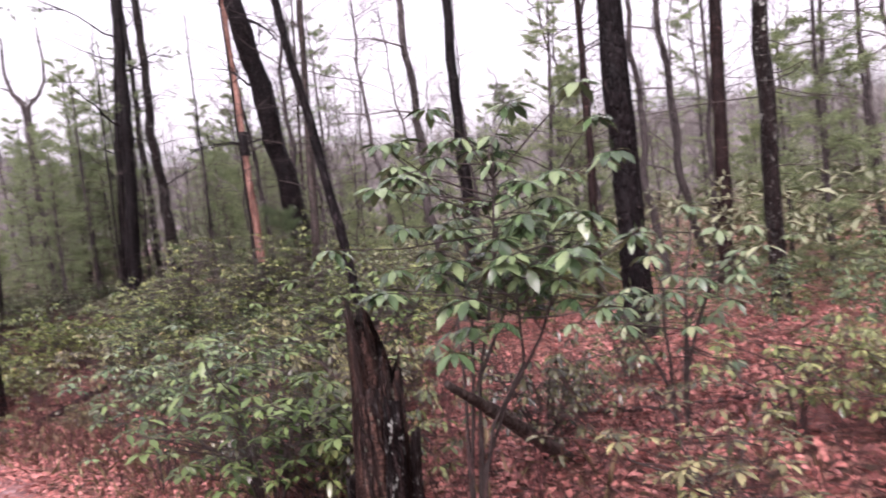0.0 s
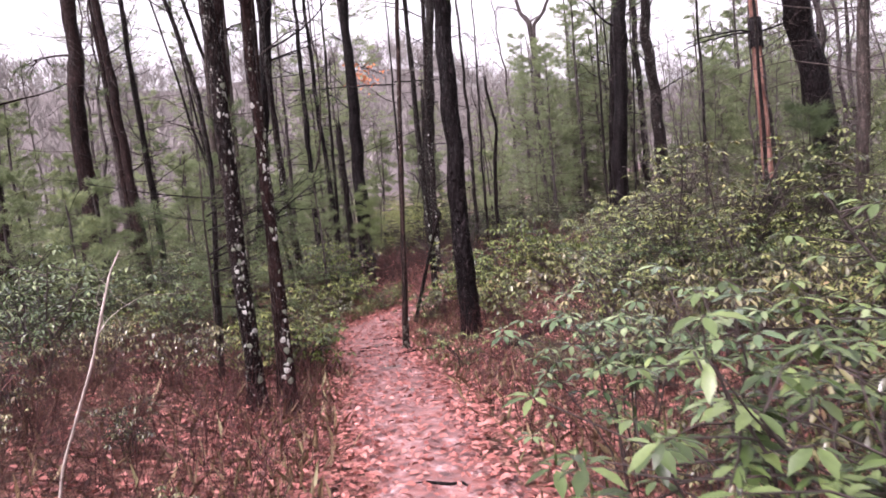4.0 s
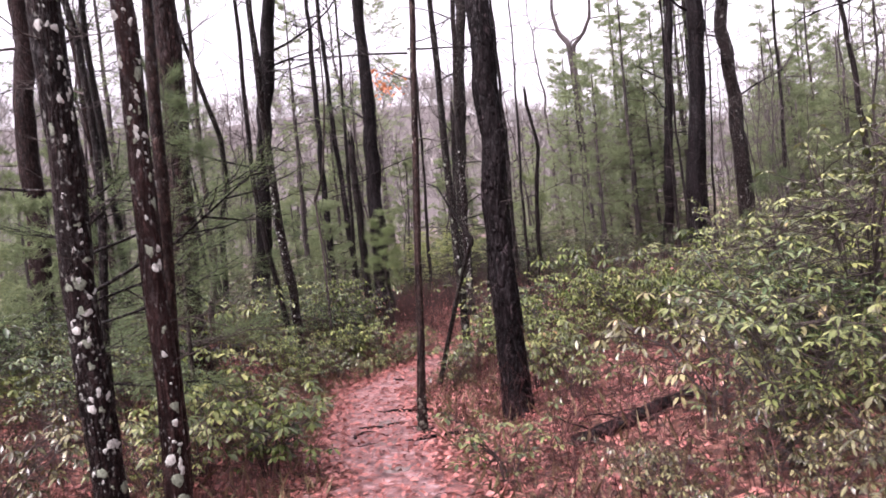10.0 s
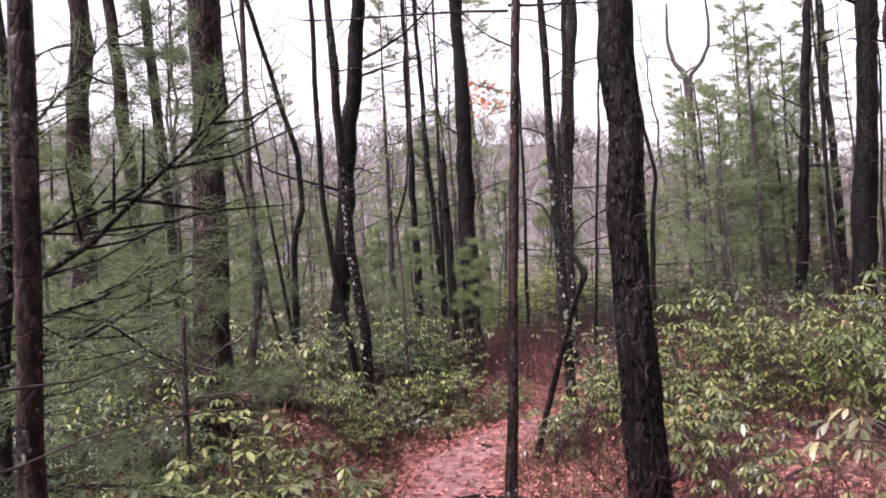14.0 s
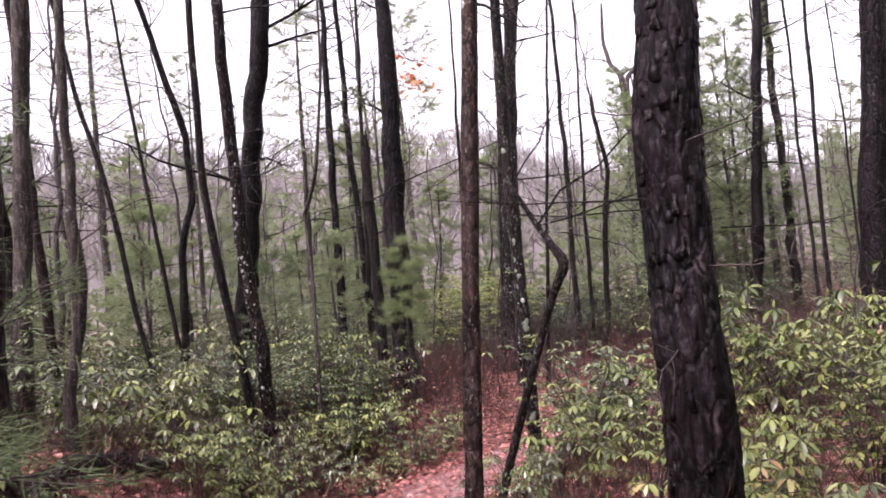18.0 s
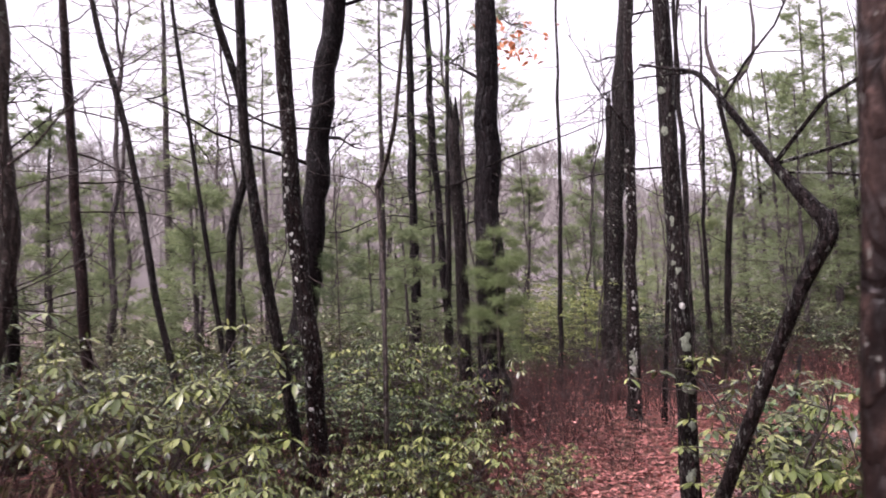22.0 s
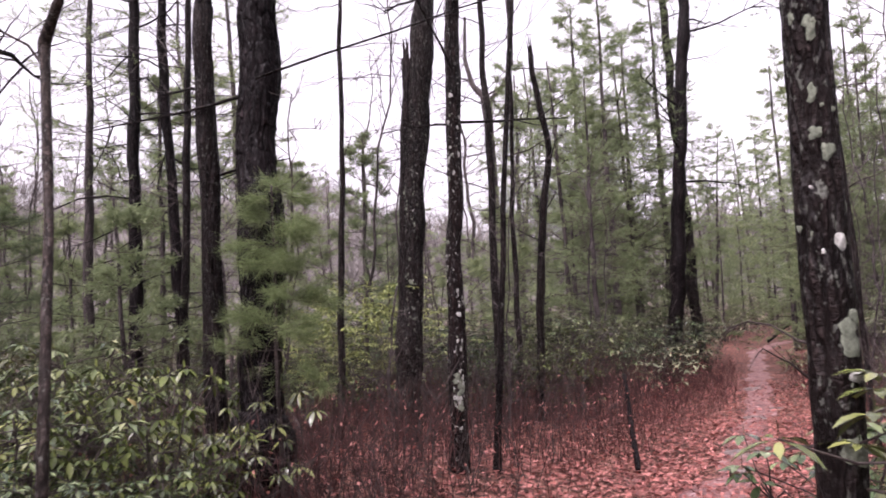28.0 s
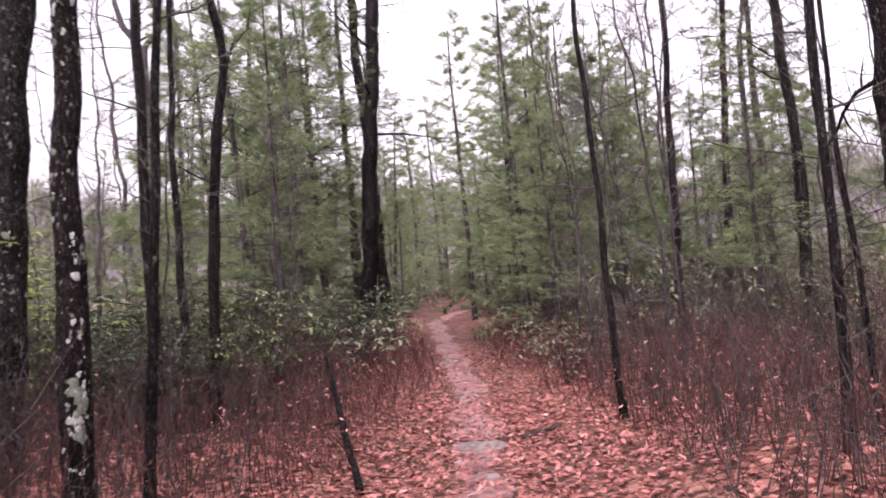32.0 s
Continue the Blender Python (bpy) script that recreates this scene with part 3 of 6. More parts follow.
def stand(name, label, category, x, y, lean=(0, 0), d=0.2, h=11.0, mat=None, seed=1, wob=0.02, limbs=8, low=2.6, reach=1.2, needles=False,
          flakes=0, broken=False, flare=1.35, spots=(), group="trees by the trail", upward=0.3, moss=False, top=0.35, close=False, face=-1.3, white=0.7, bends=(), plates=0.0):
    """A standing tree: its trunk, its limbs, and what grows on it."""
    r0 = d / 2
    rng = np.random.default_rng(seed)
    z0 = float(height(x, y))
    tree = thing(name, label, category, group, (x, y, z0))
    pts = stem_line(h, lean, wob * 0.6, rng)
    if bends:
        bz, bx, by = zip(*((0.0, bends[0][1], bends[0][2]), *bends))
        pts[:, 0] += np.interp(pts[:, 2], bz, bx)
        pts[:, 1] += np.interp(pts[:, 2], bz, by)
    zz = np.clip(pts[:, 2], 0, None)
    rad = r0 * (1 - (1 - top) * zz / h) * (1 + (flare - 1) * np.exp(-zz / 0.22))
    rough = np.random.default_rng(seed + 900).normal(size=(len(pts), 3))
    rough[1:-1] = (rough[:-2] + rough[1:-1] * 2 + rough[2:]) / 4
    pts[:, :2] += rough[:, :2] * r0 * 0.16
    rad = rad * (1 + np.clip(rough[:, 2], -0.9, 1.6) * 0.085)
    g = Geo()
    if close:
        hi = min(h, 5.2)
        zz2 = np.arange(-0.2, hi, 0.016 if plates else 0.022)
        ax = np.stack([np.interp(zz2, pts[:, 2], pts[:, c]) for c in range(3)], -1)
        n = 84 if plates else 56 if d > 0.2 else 36
        th = np.arange(n) / n * 2 * np.pi
        rr = np.interp(zz2, pts[:, 2], rad)[:, None] * (1 + 0.03 * np.sin(3 * th[None] + zz2[:, None] * 1.3)) + (furrows(th[None], zz2[:, None] + 5, seed, max(14, int(d * 105)), 0.24) - 0.45) * min(0.012, d * 0.05)
        if plates:
            rr = rr + plates * scales(th[None], zz2[:, None] + 5, seed, max(9, int(d * 42)), 0.15)
        v = np.stack([ax[:, 0:1] + rr * np.cos(th), ax[:, 1:2] + rr * np.sin(th), zz2[:, None] + 0 * rr], -1)
        ii = np.arange(len(zz2) * n).reshape(len(zz2), n)
        jj = np.roll(ii, -1, axis=1)
        g.add(v, np.stack([ii[:-1], jj[:-1], jj[1:], ii[1:]], -1))
        up = pts[:, 2] > hi - 0.4
        if up.sum() > 1:
            g.tube(pts[up], rad[up] * 0.99, 16, 0.03, True, rng)
    else:
        g.tube(pts, rad, 16 if d > 0.1 else 9, 0.06, True, rng)
    if broken:
        for i in range(7):
            a = rng.uniform(0, 6.28)
            b = pts[-1] + np.array([math.cos(a), math.sin(a), 0]) * rad[-1] * 0.6
            sp = Geo()
            sp.tube([b + (0, 0, -0.1), b + (0, 0, 0.05), b + (rng.normal() * 0.02, rng.normal() * 0.02, rng.uniform(0.1, 0.35))], [rad[-1] * 0.45, rad[-1] * 0.35, 0.004], 5)
            sp.finish("splinter", mat, tree, smooth=True)
    stem = g.finish("trunk", mat, tree, smooth=True)
    at = lambda z: np.array([np.interp(z, pts[:, 2], pts[:, c]) for c in range(3)])
    ng = Geo()
    for i in range(limbs):
        z = low + (h * 0.9 - low) * (i + rng.uniform(0, 0.8)) / max(1, limbs)
        a = rng.uniform(0, 6.28)
        bg_ = Geo()
        tips = []
        limb(bg_, at(z), (math.cos(a), math.sin(a), upward + rng.normal() * 0.15), reach * rng.uniform(0.6, 1.3), max(0.008, r0 * 0.16), rng, 0.02, 0.3, 5, 1 if not needles else 2, 5, tips)
        bg_.finish("branch", mat if d > 0.12 else TWIG, tree, smooth=True)
        if needles:
            for p, dd in tips:
                tuft_fan(ng, p, dd, rng, 9, 0.16, 0.012)
    if d > 0.12 and not broken:
        for i in range(16 if close else 26):
            z = rng.uniform(0.9, 6.2)
            a = rng.uniform(0, 6.28)
            sg = Geo()
            limb(sg, at(z), (math.cos(a), math.sin(a), rng.normal() * 0.3), rng.choice([0.12, 0.25, 0.5, 0.8] if close else [0.2, 0.5, 1.0, 1.7]), 0.0045 if close else 0.0075, rng, 0.0, 0.36, 5, 1, 4)
            sg.finish("dead_stub", TWIG, stem)
    if needles and ng.n:
        ng.finish("needles", NEEDLE, tree)
    knots = [(rng.uniform(0.0, 3.6), rng.normal(face, 0.7)) for i in range(max(1, flakes // 7))]
    for i in range(flakes):
        kz, ka = knots[int(rng.integers(0, len(knots)))]
        spots = (*spots, (abs(kz + rng.normal() * 0.24), ka + rng.normal() * 0.5, float(np.clip(0.0085 * math.exp(rng.normal() * 0.6), 0.004, 0.03))))
    for z, th, size in spots:
        rr = float(np.interp(z, pts[:, 2], rad))
        c = at(z)
        ob = flake(size, rr, rng).finish("lichen_patch", LICHEN_WHITE if size < 0.0295 and rng.random() < white else LICHEN, stem, smooth=True)
        ob.matrix_basis = Matrix.Translation((c[0], c[1], z)) @ Matrix.Rotation(th + math.pi / 2, 4, "Z")
    if moss:
        mg = Geo()
        for i in range(60):
            z, a = abs(rng.normal()) * 0.16, rng.uniform(0, 6.28)
            rr = float(np.interp(z, pts[:, 2], rad)) * 0.94
            q = at(z) + np.array([math.cos(a) * rr, math.sin(a) * rr, 0])
            k = rng.uniform(0.008, 0.019)
            mg.tube([q - (0, 0, k * 1.3), q - (0, 0, k * 0.6), q + (0, 0, k * 0.5), q + (0, 0, k * 1.4)], [k * 0.25, k * 0.9, k, k * 0.3], 6, 0.2, True, rng)
        mg.finish("moss", MOSS, stem, smooth=True)
    return tree


PINE = "straight dark pine trunk with furrowed bark"
stand("oak_tree", "dark oak trunk thickly spotted with white lichen", "tree", -6.46, 7.19, (0.044, -0.051), 0.16, 11, BARK_LICHEN, 11, 0.012, 8, 3.0, 1.2, flakes=90, close=True, face=-0.5, spots=((0.75, 0.03, 0.029), (0.53, 0.4, 0.03), (1.29, -1.07, 0.02), (0.62, -0.9, 0.024), (1.0, -0.3, 0.014), (1.12, -0.5, 0.012), (0.3, -0.2, 0.03)))
stand("oak_tree", "brown oak trunk with white lichen blotches beside the path", "tree", -6.27, 7.42, (0.007, -0.005), 0.125, 11, BARK_LICHEN_RED, 12, 0.012, 7, 3.0, 1.0, flakes=64, close=True, face=-0.5, spots=((1.70, 0.0, 0.02), (1.62, -0.1, 0.0265), (1.91, 0.2, 0.014), (0.87, -0.2, 0.02), (0.6, -0.5, 0.03), (0.5, -0.2, 0.03), (0.42, -0.8, 0.028), (0.7, -0.9, 0.026), (0.32, -0.4, 0.03), (1.2, -0.6, 0.012)))
stand("sapling", "thin dark crooked sapling beside a lichened oak", "tree", -7.94, 8.11, (0.014, -0.038), 0.066, 8, BARK_OAK, 13, 0.03, 6, 2.0, 0.9, bends=((0.1, -0.042, -0.054), (1.0, -0.006, -0.007), (2.0, 0.042, 0.055), (2.4, 0.055, 0.071), (3.1, 0.03, 0.038), (3.5, -0.02, -0.025), (3.9, -0.06, -0.075), (6.0, -0.5, -0.6)))
stand("sapling", "thin brown trunk close beside lichened oaks", "tree", -6.72, 7.73, (0.031, 0.010), 0.082, 9, BARK_BROWN, 14, 0.012, 6, 2.6, 0.8)
laurel_pine = stand("pine_tree", PINE + " behind green laurel", "tree", -10.46, 10.51, (0.052, -0.001), 0.31, 14, BARK_RED, 15, 0.01, 8, 3.6, 1.3, needles=True, close=True)
stand("pine_tree", PINE + ", broad and reddish", "tree", -16.17, 11.73, (0.008, 0.033), 0.39, 14, BARK_RED, 16, 0.01, 8, 3.6, 1.5, needles=True)
stand("pine_tree", PINE + ", leaning at the top", "tree", -17.62, 17.38, (0.18, 0.005), 0.41, 14, BARK_PINE, 17, 0.05, 9, 3.0, 2.2, bends=((2.9, 0.044, 0.063), (4.3, 0.0, 0.0), (5.4, 0.037, 0.052)))
stand("oak_tree", "thin oak with lichen, one of a leaning clump", "tree", -12.95, 14.33, (0.038, -0.091), 0.15, 10, BARK_LICHEN, 18, 0.02, 7, 2.8, 1.1, flakes=70, close=True, white=0.9, bends=((0.85, 0.029, 0.039), (1.93, 0.018, 0.025), (2.36, -0.011, -0.015), (3.0, 0.008, 0.01)))
stand("oak_tree", "slender dark oak trunk in a leaning clump", "tree", -12.9, 14.17, (0.033, -0.183), 0.10, 9, BARK_OAK, 19, 0.02, 6, 2.5, 1.0, bends=((1.09, 0.009, 0.011), (2.54, -0.009, -0.012), (3.5, 0.041, 0.055), (6.0, 0.2, 0.3)))
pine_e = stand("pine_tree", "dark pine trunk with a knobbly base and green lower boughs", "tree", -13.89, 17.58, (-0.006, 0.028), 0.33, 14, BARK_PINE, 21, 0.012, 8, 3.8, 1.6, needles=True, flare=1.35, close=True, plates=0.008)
stand("oak_tree", "broad dark oak trunk with a broken side stem", "tree", -15.15, 21.99, (0.072, 0.067), 0.33, 13, BARK_MOTTLED, 22, 0.015, 8, 4.5, 1.6, flakes=110, white=0.3, close=True, flare=1.15, top=0.6, bends=((0.78, 0.024, 0.014), (1.84, -0.009, -0.005), (4.3, -0.045, -0.026)))
stand("dead_tree", "broken dead stem leaning on an oak trunk", "dead tree", -15.17, 21.95, (0.03, 0.05), 0.14, 4.95, BARK_OAK, 23, 0.01, 1, 3.5, 0.8, broken=True, top=0.8)
stand("oak_tree", "slim oak trunk with large round grey-green lichens", "tree", -10.17, 15.266, (0.014, -0.046), 0.132, 11, BARK_MOTTLED, 24, 0.008, 6, 3.6, 1.0, flakes=24, close=True, white=0.12,
      spots=((1.46, -0.75, 0.034), (1.38, -0.65, 0.022), (1.2, -1.0, 0.032), (1.18, -0.45, 0.028), (0.95, -0.5, 0.03), (0.62, -0.9, 0.036), (0.66, -0.6, 0.02), (1.72, -0.8, 0.02), (1.95, -1.0, 0.016), (2.1, -1.5, 0.013), (0.4, -0.8, 0.03)))
stand("oak_tree", "dark crooked oak trunk with a pale lichen patch", "tree", -13.54, 20.12, (0.031, 0.020), 0.18, 11, BARK_LICHEN, 25, 0.018, 8, 3.4, 1.4, flakes=100, spots=((0.84, -0.95, 0.055), (0.78, -0.7, 0.045), (0.62, -0.85, 0.042), (0.70, -1.1, 0.018), (0.95, -0.8, 0.014)), close=True)
stand("sapling", "slim sapling with flaking bark and a mossy foot by the path", "tree", -7.855, 11.19, (0.018, 0.094), 0.08, 8, BARK_BROWN, 26, 0.012, 7, 2.3, 1.0, flakes=12, moss=True, top=0.5, close=True)
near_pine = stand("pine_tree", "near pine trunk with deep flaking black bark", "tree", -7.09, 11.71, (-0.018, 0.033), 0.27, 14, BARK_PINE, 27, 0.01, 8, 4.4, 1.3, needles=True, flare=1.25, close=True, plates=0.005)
stand("pine_tree", PINE + " rising out of laurel", "tree", -8.07, 19.54, (0.055, 0.038), 0.36, 15, BARK_PINE, 28, 0.01, 8, 5.0, 1.6, needles=True)
stand("oak_tree", "shaggy dark trunk with ragged bark", "tree", -7.83, 21.97, (-0.004, 0.021), 0.34, 14, BARK_LICHEN, 30, 0.02, 16, 2.6, 0.9, bends=((3.0, 0.028, 0.008), (4.3, -0.025, -0.007), (5.4, -0.12, -0.037)))
stand("pine_tree", "dark leaning pine behind the laurel", "tree", -2.82, 15.19, (-0.094, -0.156), 0.43, 14, BARK_PINE, 32, 0.02, 8, 4.5, 1.4, flakes=14, bends=((2.4, 0.073, 0.014), (3.6, 0.076, 0.014), (4.6, 0.031, 0.006), (5.6, -0.06, -0.011)))
stand("sapling", "thin dark leaning trunk", "tree", -0.82, 7.21, (-0.16, 0.052), 0.10, 9, BARK_PINE, 33, 0.006, 5, 3.0, 0.8)
stand("oak_tree", "pale grey straight trunk", "tree", -2.05, 10.9, (0.055, 0.023), 0.125, 11, BARK_GREY, 34, 0.008, 6, 4.0, 1.0)
stand("pine_tree", PINE + " above the rhododendron", "tree", 0.19, 13.51, (0.0, 0.019), 0.21, 14, BARK_PINE, 35, 0.01, 8, 5.0, 1.4, needles=True)
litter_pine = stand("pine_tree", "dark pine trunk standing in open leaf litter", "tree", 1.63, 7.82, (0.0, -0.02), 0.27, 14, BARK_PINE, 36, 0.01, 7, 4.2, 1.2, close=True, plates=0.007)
stand("pine_tree", PINE + " with reddish bark", "tree", 4.19, 13.15, (0.044, -0.014), 0.25, 14, BARK_RED, 37, 0.01, 8, 4.5, 1.4, needles=True)
stand("oak_tree", "shaggy trunk flecked with lichen", "tree", 3.1, 8.14, (0.018, -0.011), 0.19, 13, BARK_LICHEN, 38, 0.012, 7, 4.2, 1.2, flakes=22)
stand("dead_snag", "dead snag broken off short and splintered", "dead tree", -14.36, 17.71, (0.014, -0.043), 0.18, 3.85, BARK_OAK, 39, 0.02, 3, 1.6, 0.6, broken=True, top=0.75)
stand("pine_tree", "slim pine with stubs of dead limbs", "tree", -18.84, 21.13, (0.009, 0.001), 0.20, 13, BARK_PINE, 40, 0.012, 26, 1.6, 1.7, upward=0.0)
stand("pine_tree", "slim pine with many dead limbs", "tree", -18.43, 21.65, (-0.04, -0.012), 0.18, 13, BARK_PINE, 41, 0.03, 26, 1.4, 1.7, upward=0.0)
stand("pine_tree", "tall dark pine beside the far path", "tree", -13.63, 32.11, (0.095, -0.005), 0.38, 16, BARK_PINE, 42, 0.015, 12, 4.0, 2.2, needles=True)
stand("pine_tree", "tall slim trunk beside a pine", "tree", -13.63, 36.46, (-0.052, 0.096), 0.33, 19, BARK_OAK, 43, 0.03, 8, 6.0, 1.6)
stand("sapling", "slender dark sapling at the path's edge", "tree", -9.81, 24.25, (-0.025, -0.004), 0.082, 9, BARK_OAK, 44, 0.03, 7, 2.2, 1.1)
stand("sapling", "slender dark sapling among bare brush", "tree", -8.38, 27.3, (0.012, -0.016), 0.12, 10, BARK_OAK, 45, 0.03, 7, 2.5, 1.2)
stand("oak_tree", "thin crooked oak broken at its top", "tree", -14.13, 24.4, (0.071, -0.058), 0.14, 5.4, BARK_OAK, 46, 0.015, 4, 2.4, 0.7, broken=True, top=0.6, bends=((0.5, -0.055, -0.019), (1.9, -0.03, -0.01), (3.25, 0.0, 0.0), (4.07, 0.097, 0.034), (4.49, 0.006, 0.002), (5.25, -0.147, -0.051)))
stand("oak_tree", "slender dark oak trunk in a cluster", "tree", -14.61, 23.95, (-0.014, 0.016), 0.14, 10, BARK_OAK, 47, 0.03, 8, 2.6, 1.2)
stand("sapling", "thin straight stem in a cluster of bare trees", "tree", -13.28, 20.49, (0.073, 0.023), 0.075, 9, BARK_OAK, 48, 0.015, 5, 2.6, 0.8)
stand("sapling", "thin bare stem among other bare trees", "tree", -14.36, 24.15, (0.01, 0.016), 0.09, 9, BARK_OAK, 49, 0.03, 6, 2.6, 0.9)
stand("sapling", "thin bare sapling in red brush", "tree", -15.94, 21.76, (0.015, 0.020), 0.10, 8, BARK_OAK, 50, 0.03, 7, 2.0, 1.0)
stand("oak_tree", "thin leaning bare winter tree", "tree", -13.92, 13.84, (-0.132, -0.15), 0.07, 9, BARK_OAK, 52, 0.02, 7, 2.2, 1.1, bends=((1.72, -0.006, -0.011), (2.46, 0.007, 0.013), (3.12, 0.012, 0.021), (3.77, -0.015, -0.027)))
stand("oak_tree", "leaning thin bare tree with side twigs", "tree", -16.45, 15.71, (-0.06, -0.106), 0.075, 9, BARK_OAK, 53, 0.02, 8, 2.2, 1.1)
stand("oak_tree", "dark stem with a kinked waist among laurel", "tree", -16.55, 15.71, (0.137, -0.037), 0.125, 9, BARK_OAK, 54,  0.01, 7, 2.6, 1.0, top=0.5, bends=((1.2, -0.01, -0.016), (2.45, -0.02, -0.033), (2.78, 0.01, 0.017), (3.0, 0.06, 0.1), (3.3, 0.055, 0.09), (4.07, 0.015, 0.026), (4.64, -0.085, -0.142), (9.0, -0.8, -1.3)))
stand("pine_tree", "slim reddish pine trunk down the slope", "tree", -19.66, 15.32, (-0.035, -0.049), 0.19, 13, BARK_RED, 55, 0.015, 20, 2.0, 1.5, upward=0.0)
stand("pine_tree", "broad reddish pine trunk beyond the oaks", "tree", -17.6, 10.6, (0.01, 0.04), 0.36, 14, BARK_RED, 56, 0.01, 8, 4.0, 1.4, needles=True)

stand("oak_tree", "thin dark stem behind a broken snag", "tree", -17.26, 20.36, (0.028, 0.011), 0.12, 10, BARK_OAK, 91, 0.012, 8, 2.2, 1.0)
stand("oak_tree", "dark leaning oak among green pines", "tree", -6.33, 27.69, (-0.094, -0.015), 0.19, 11, BARK_OAK, 92, 0.02, 8, 3.4, 1.4, bends=((1.0, -0.019, 0.007), (2.3, 0.126, -0.045), (5.3, 0.174, -0.062)))
stand("pine_tree", "slim straight pine trunk behind bare saplings", "tree", -6.27, 32.3, (0.065, -0.01), 0.17, 13, BARK_RED, 93, 0.01, 10, 4.0, 1.2, needles=True)
stand("sapling", "thin bare sapling at the brush's edge", "tree", -8.89, 21.0, (0.008, -0.006), 0.08, 8, BARK_OAK, 94, 0.02, 9, 1.0, 0.9)
stand("sapling", "thin bare sapling leaning over the brush", "tree", -8.45, 21.5, (-0.05, 0.02), 0.05, 6, BARK_OAK, 95, 0.03, 9, 0.8, 0.8)
stand("sapling", "slender crooked sapling in bare brush", "tree", -8.1, 20.6, (0.03, 0.03), 0.06, 7, BARK_OAK, 96, 0.03, 9, 0.8, 0.8)
stand("pine_tree", "leaning brown pine trunk beyond lichened oaks", "tree", -15.06, 12.33, (-0.018, -0.072), 0.22, 13, BARK_RED, 97, 0.02, 9, 2.6, 1.3, needles=True)
stand("oak_tree", "slim trunk leaning beside a brown pine", "tree", -15.38, 12.9, (0.05, -0.08), 0.15, 12, BARK_OAK, 98, 0.02, 9, 2.4, 1.2)
stand("sapling", "thin black stem beside a stripped dead pine", "tree", -3.15, 12.52, (-0.013, -0.026), 0.06, 8, BARK_OAK, 99, 0.012, 6, 2.4, 0.8)
stand("pine_tree", "slim reddish trunk above the rhododendron", "tree", 2.1, 12.98, (0.025, -0.005), 0.14, 12, BARK_RED, 100, 0.01, 7, 4.0, 1.0)


def bark_flakes(tree, n, seed, lo=0.1, hi=3.0):
    """Loose plates of bark that stand off a pine's trunk."""
    rng = np.random.default_rng(seed)
    stem = next(c for c in tree.children if c.name.startswith("trunk"))
    v = np.empty(len(stem.data.vertices) * 3)
    stem.data.vertices.foreach_get("co", v)
    v = v.reshape(-1, 3)
    for i in range(n):
        z, a = rng.uniform(lo, hi), rng.uniform(0, 6.283)
        ring = v[np.abs(v[:, 2] - z) < 0.06]
        c = ring.mean(0)
        r = np.hypot(ring[:, 0] - c[0], ring[:, 1] - c[1]).mean()
        w, h, up = rng.uniform(0.014, 0.04), rng.uniform(0.03, 0.085), rng.uniform(0.002, 0.006)
        g = Geo()
        pts = []
        for t in (0.0, -0.005):
            for k in range(3):
                f = k / 2
                for j in (-1, 0, 1):
                    wide = w * (1 - 0.25 * f) * j / 2 + rng.normal() * 0.004
                    out = r + 0.001 + up * (1 - f) ** 1.5 + 0.003 * (1 - j * j) + t
                    b = a + wide / r
                    pts.append((c[0] + out * math.cos(b), c[1] + out * math.sin(b), z + h * (f - 0.5) + rng.normal() * 0.006))
        q = []
        for o, turn in ((0, 1), (9, -1)):
            for k in range(2):
                for j in range(2):
                    e = o + k * 3 + j
                    q.append((e, e + 1, e + 4, e + 3)[::turn])
        rim = (0, 1, 2, 5, 8, 7, 6, 3)
        q += [(rim[m], rim[m - 1], rim[m - 1] + 9, rim[m] + 9) for m in range(8)]
        g.add(pts, q)
        g.finish("bark_flake", BARK_FLAKE if rng.random() < 0.45 else BARK_PINE, stem)


def burl(host, z, r, seed):
    """A dark knob that swells out of a trunk."""
    rng = np.random.default_rng(seed)
    k, n = 11, 18
    v = []
    for i in range(k):
        f = -1 + 2 * i / (k - 1)
        for j in range(n):
            a = j / n * 6.283
            rr = 0.13 + (r - 0.13) * (1 - f * f) ** 0.6 * (1 + 0.16 * math.sin(2 * a + seed) + 0.1 * math.sin(5 * a + 7 * f) + rng.normal() * 0.05)
            v.append((rr * math.cos(a), rr * math.sin(a), z + f * 0.3))
    q = [(i * n + j, i * n + (j + 1) % n, (i + 1) * n + (j + 1) % n, (i + 1) * n + j) for i in range(k - 1) for j in range(n)]
    g = Geo()
    g.add(v, q)
    g.finish("burl", BARK_PINE, host, "black knobbly swelling", smooth=True)


burl(pine_e, 0.45, 0.27, 3)
bark_flakes(near_pine, 280, 5)
bark_flakes(pine_e, 90, 6)
bark_flakes(litter_pine, 70, 7)
bark_flakes(laurel_pine, 50, 8)
stand("oak_tree", "slim straight grey-brown trunk in laurel", "tree", -11.66, 11.25, (0.031, 0.029), 0.13, 10, BARK_GREY, 57, 0.012, 6, 3.2, 1.0, flakes=10, close=True, white=0.2)


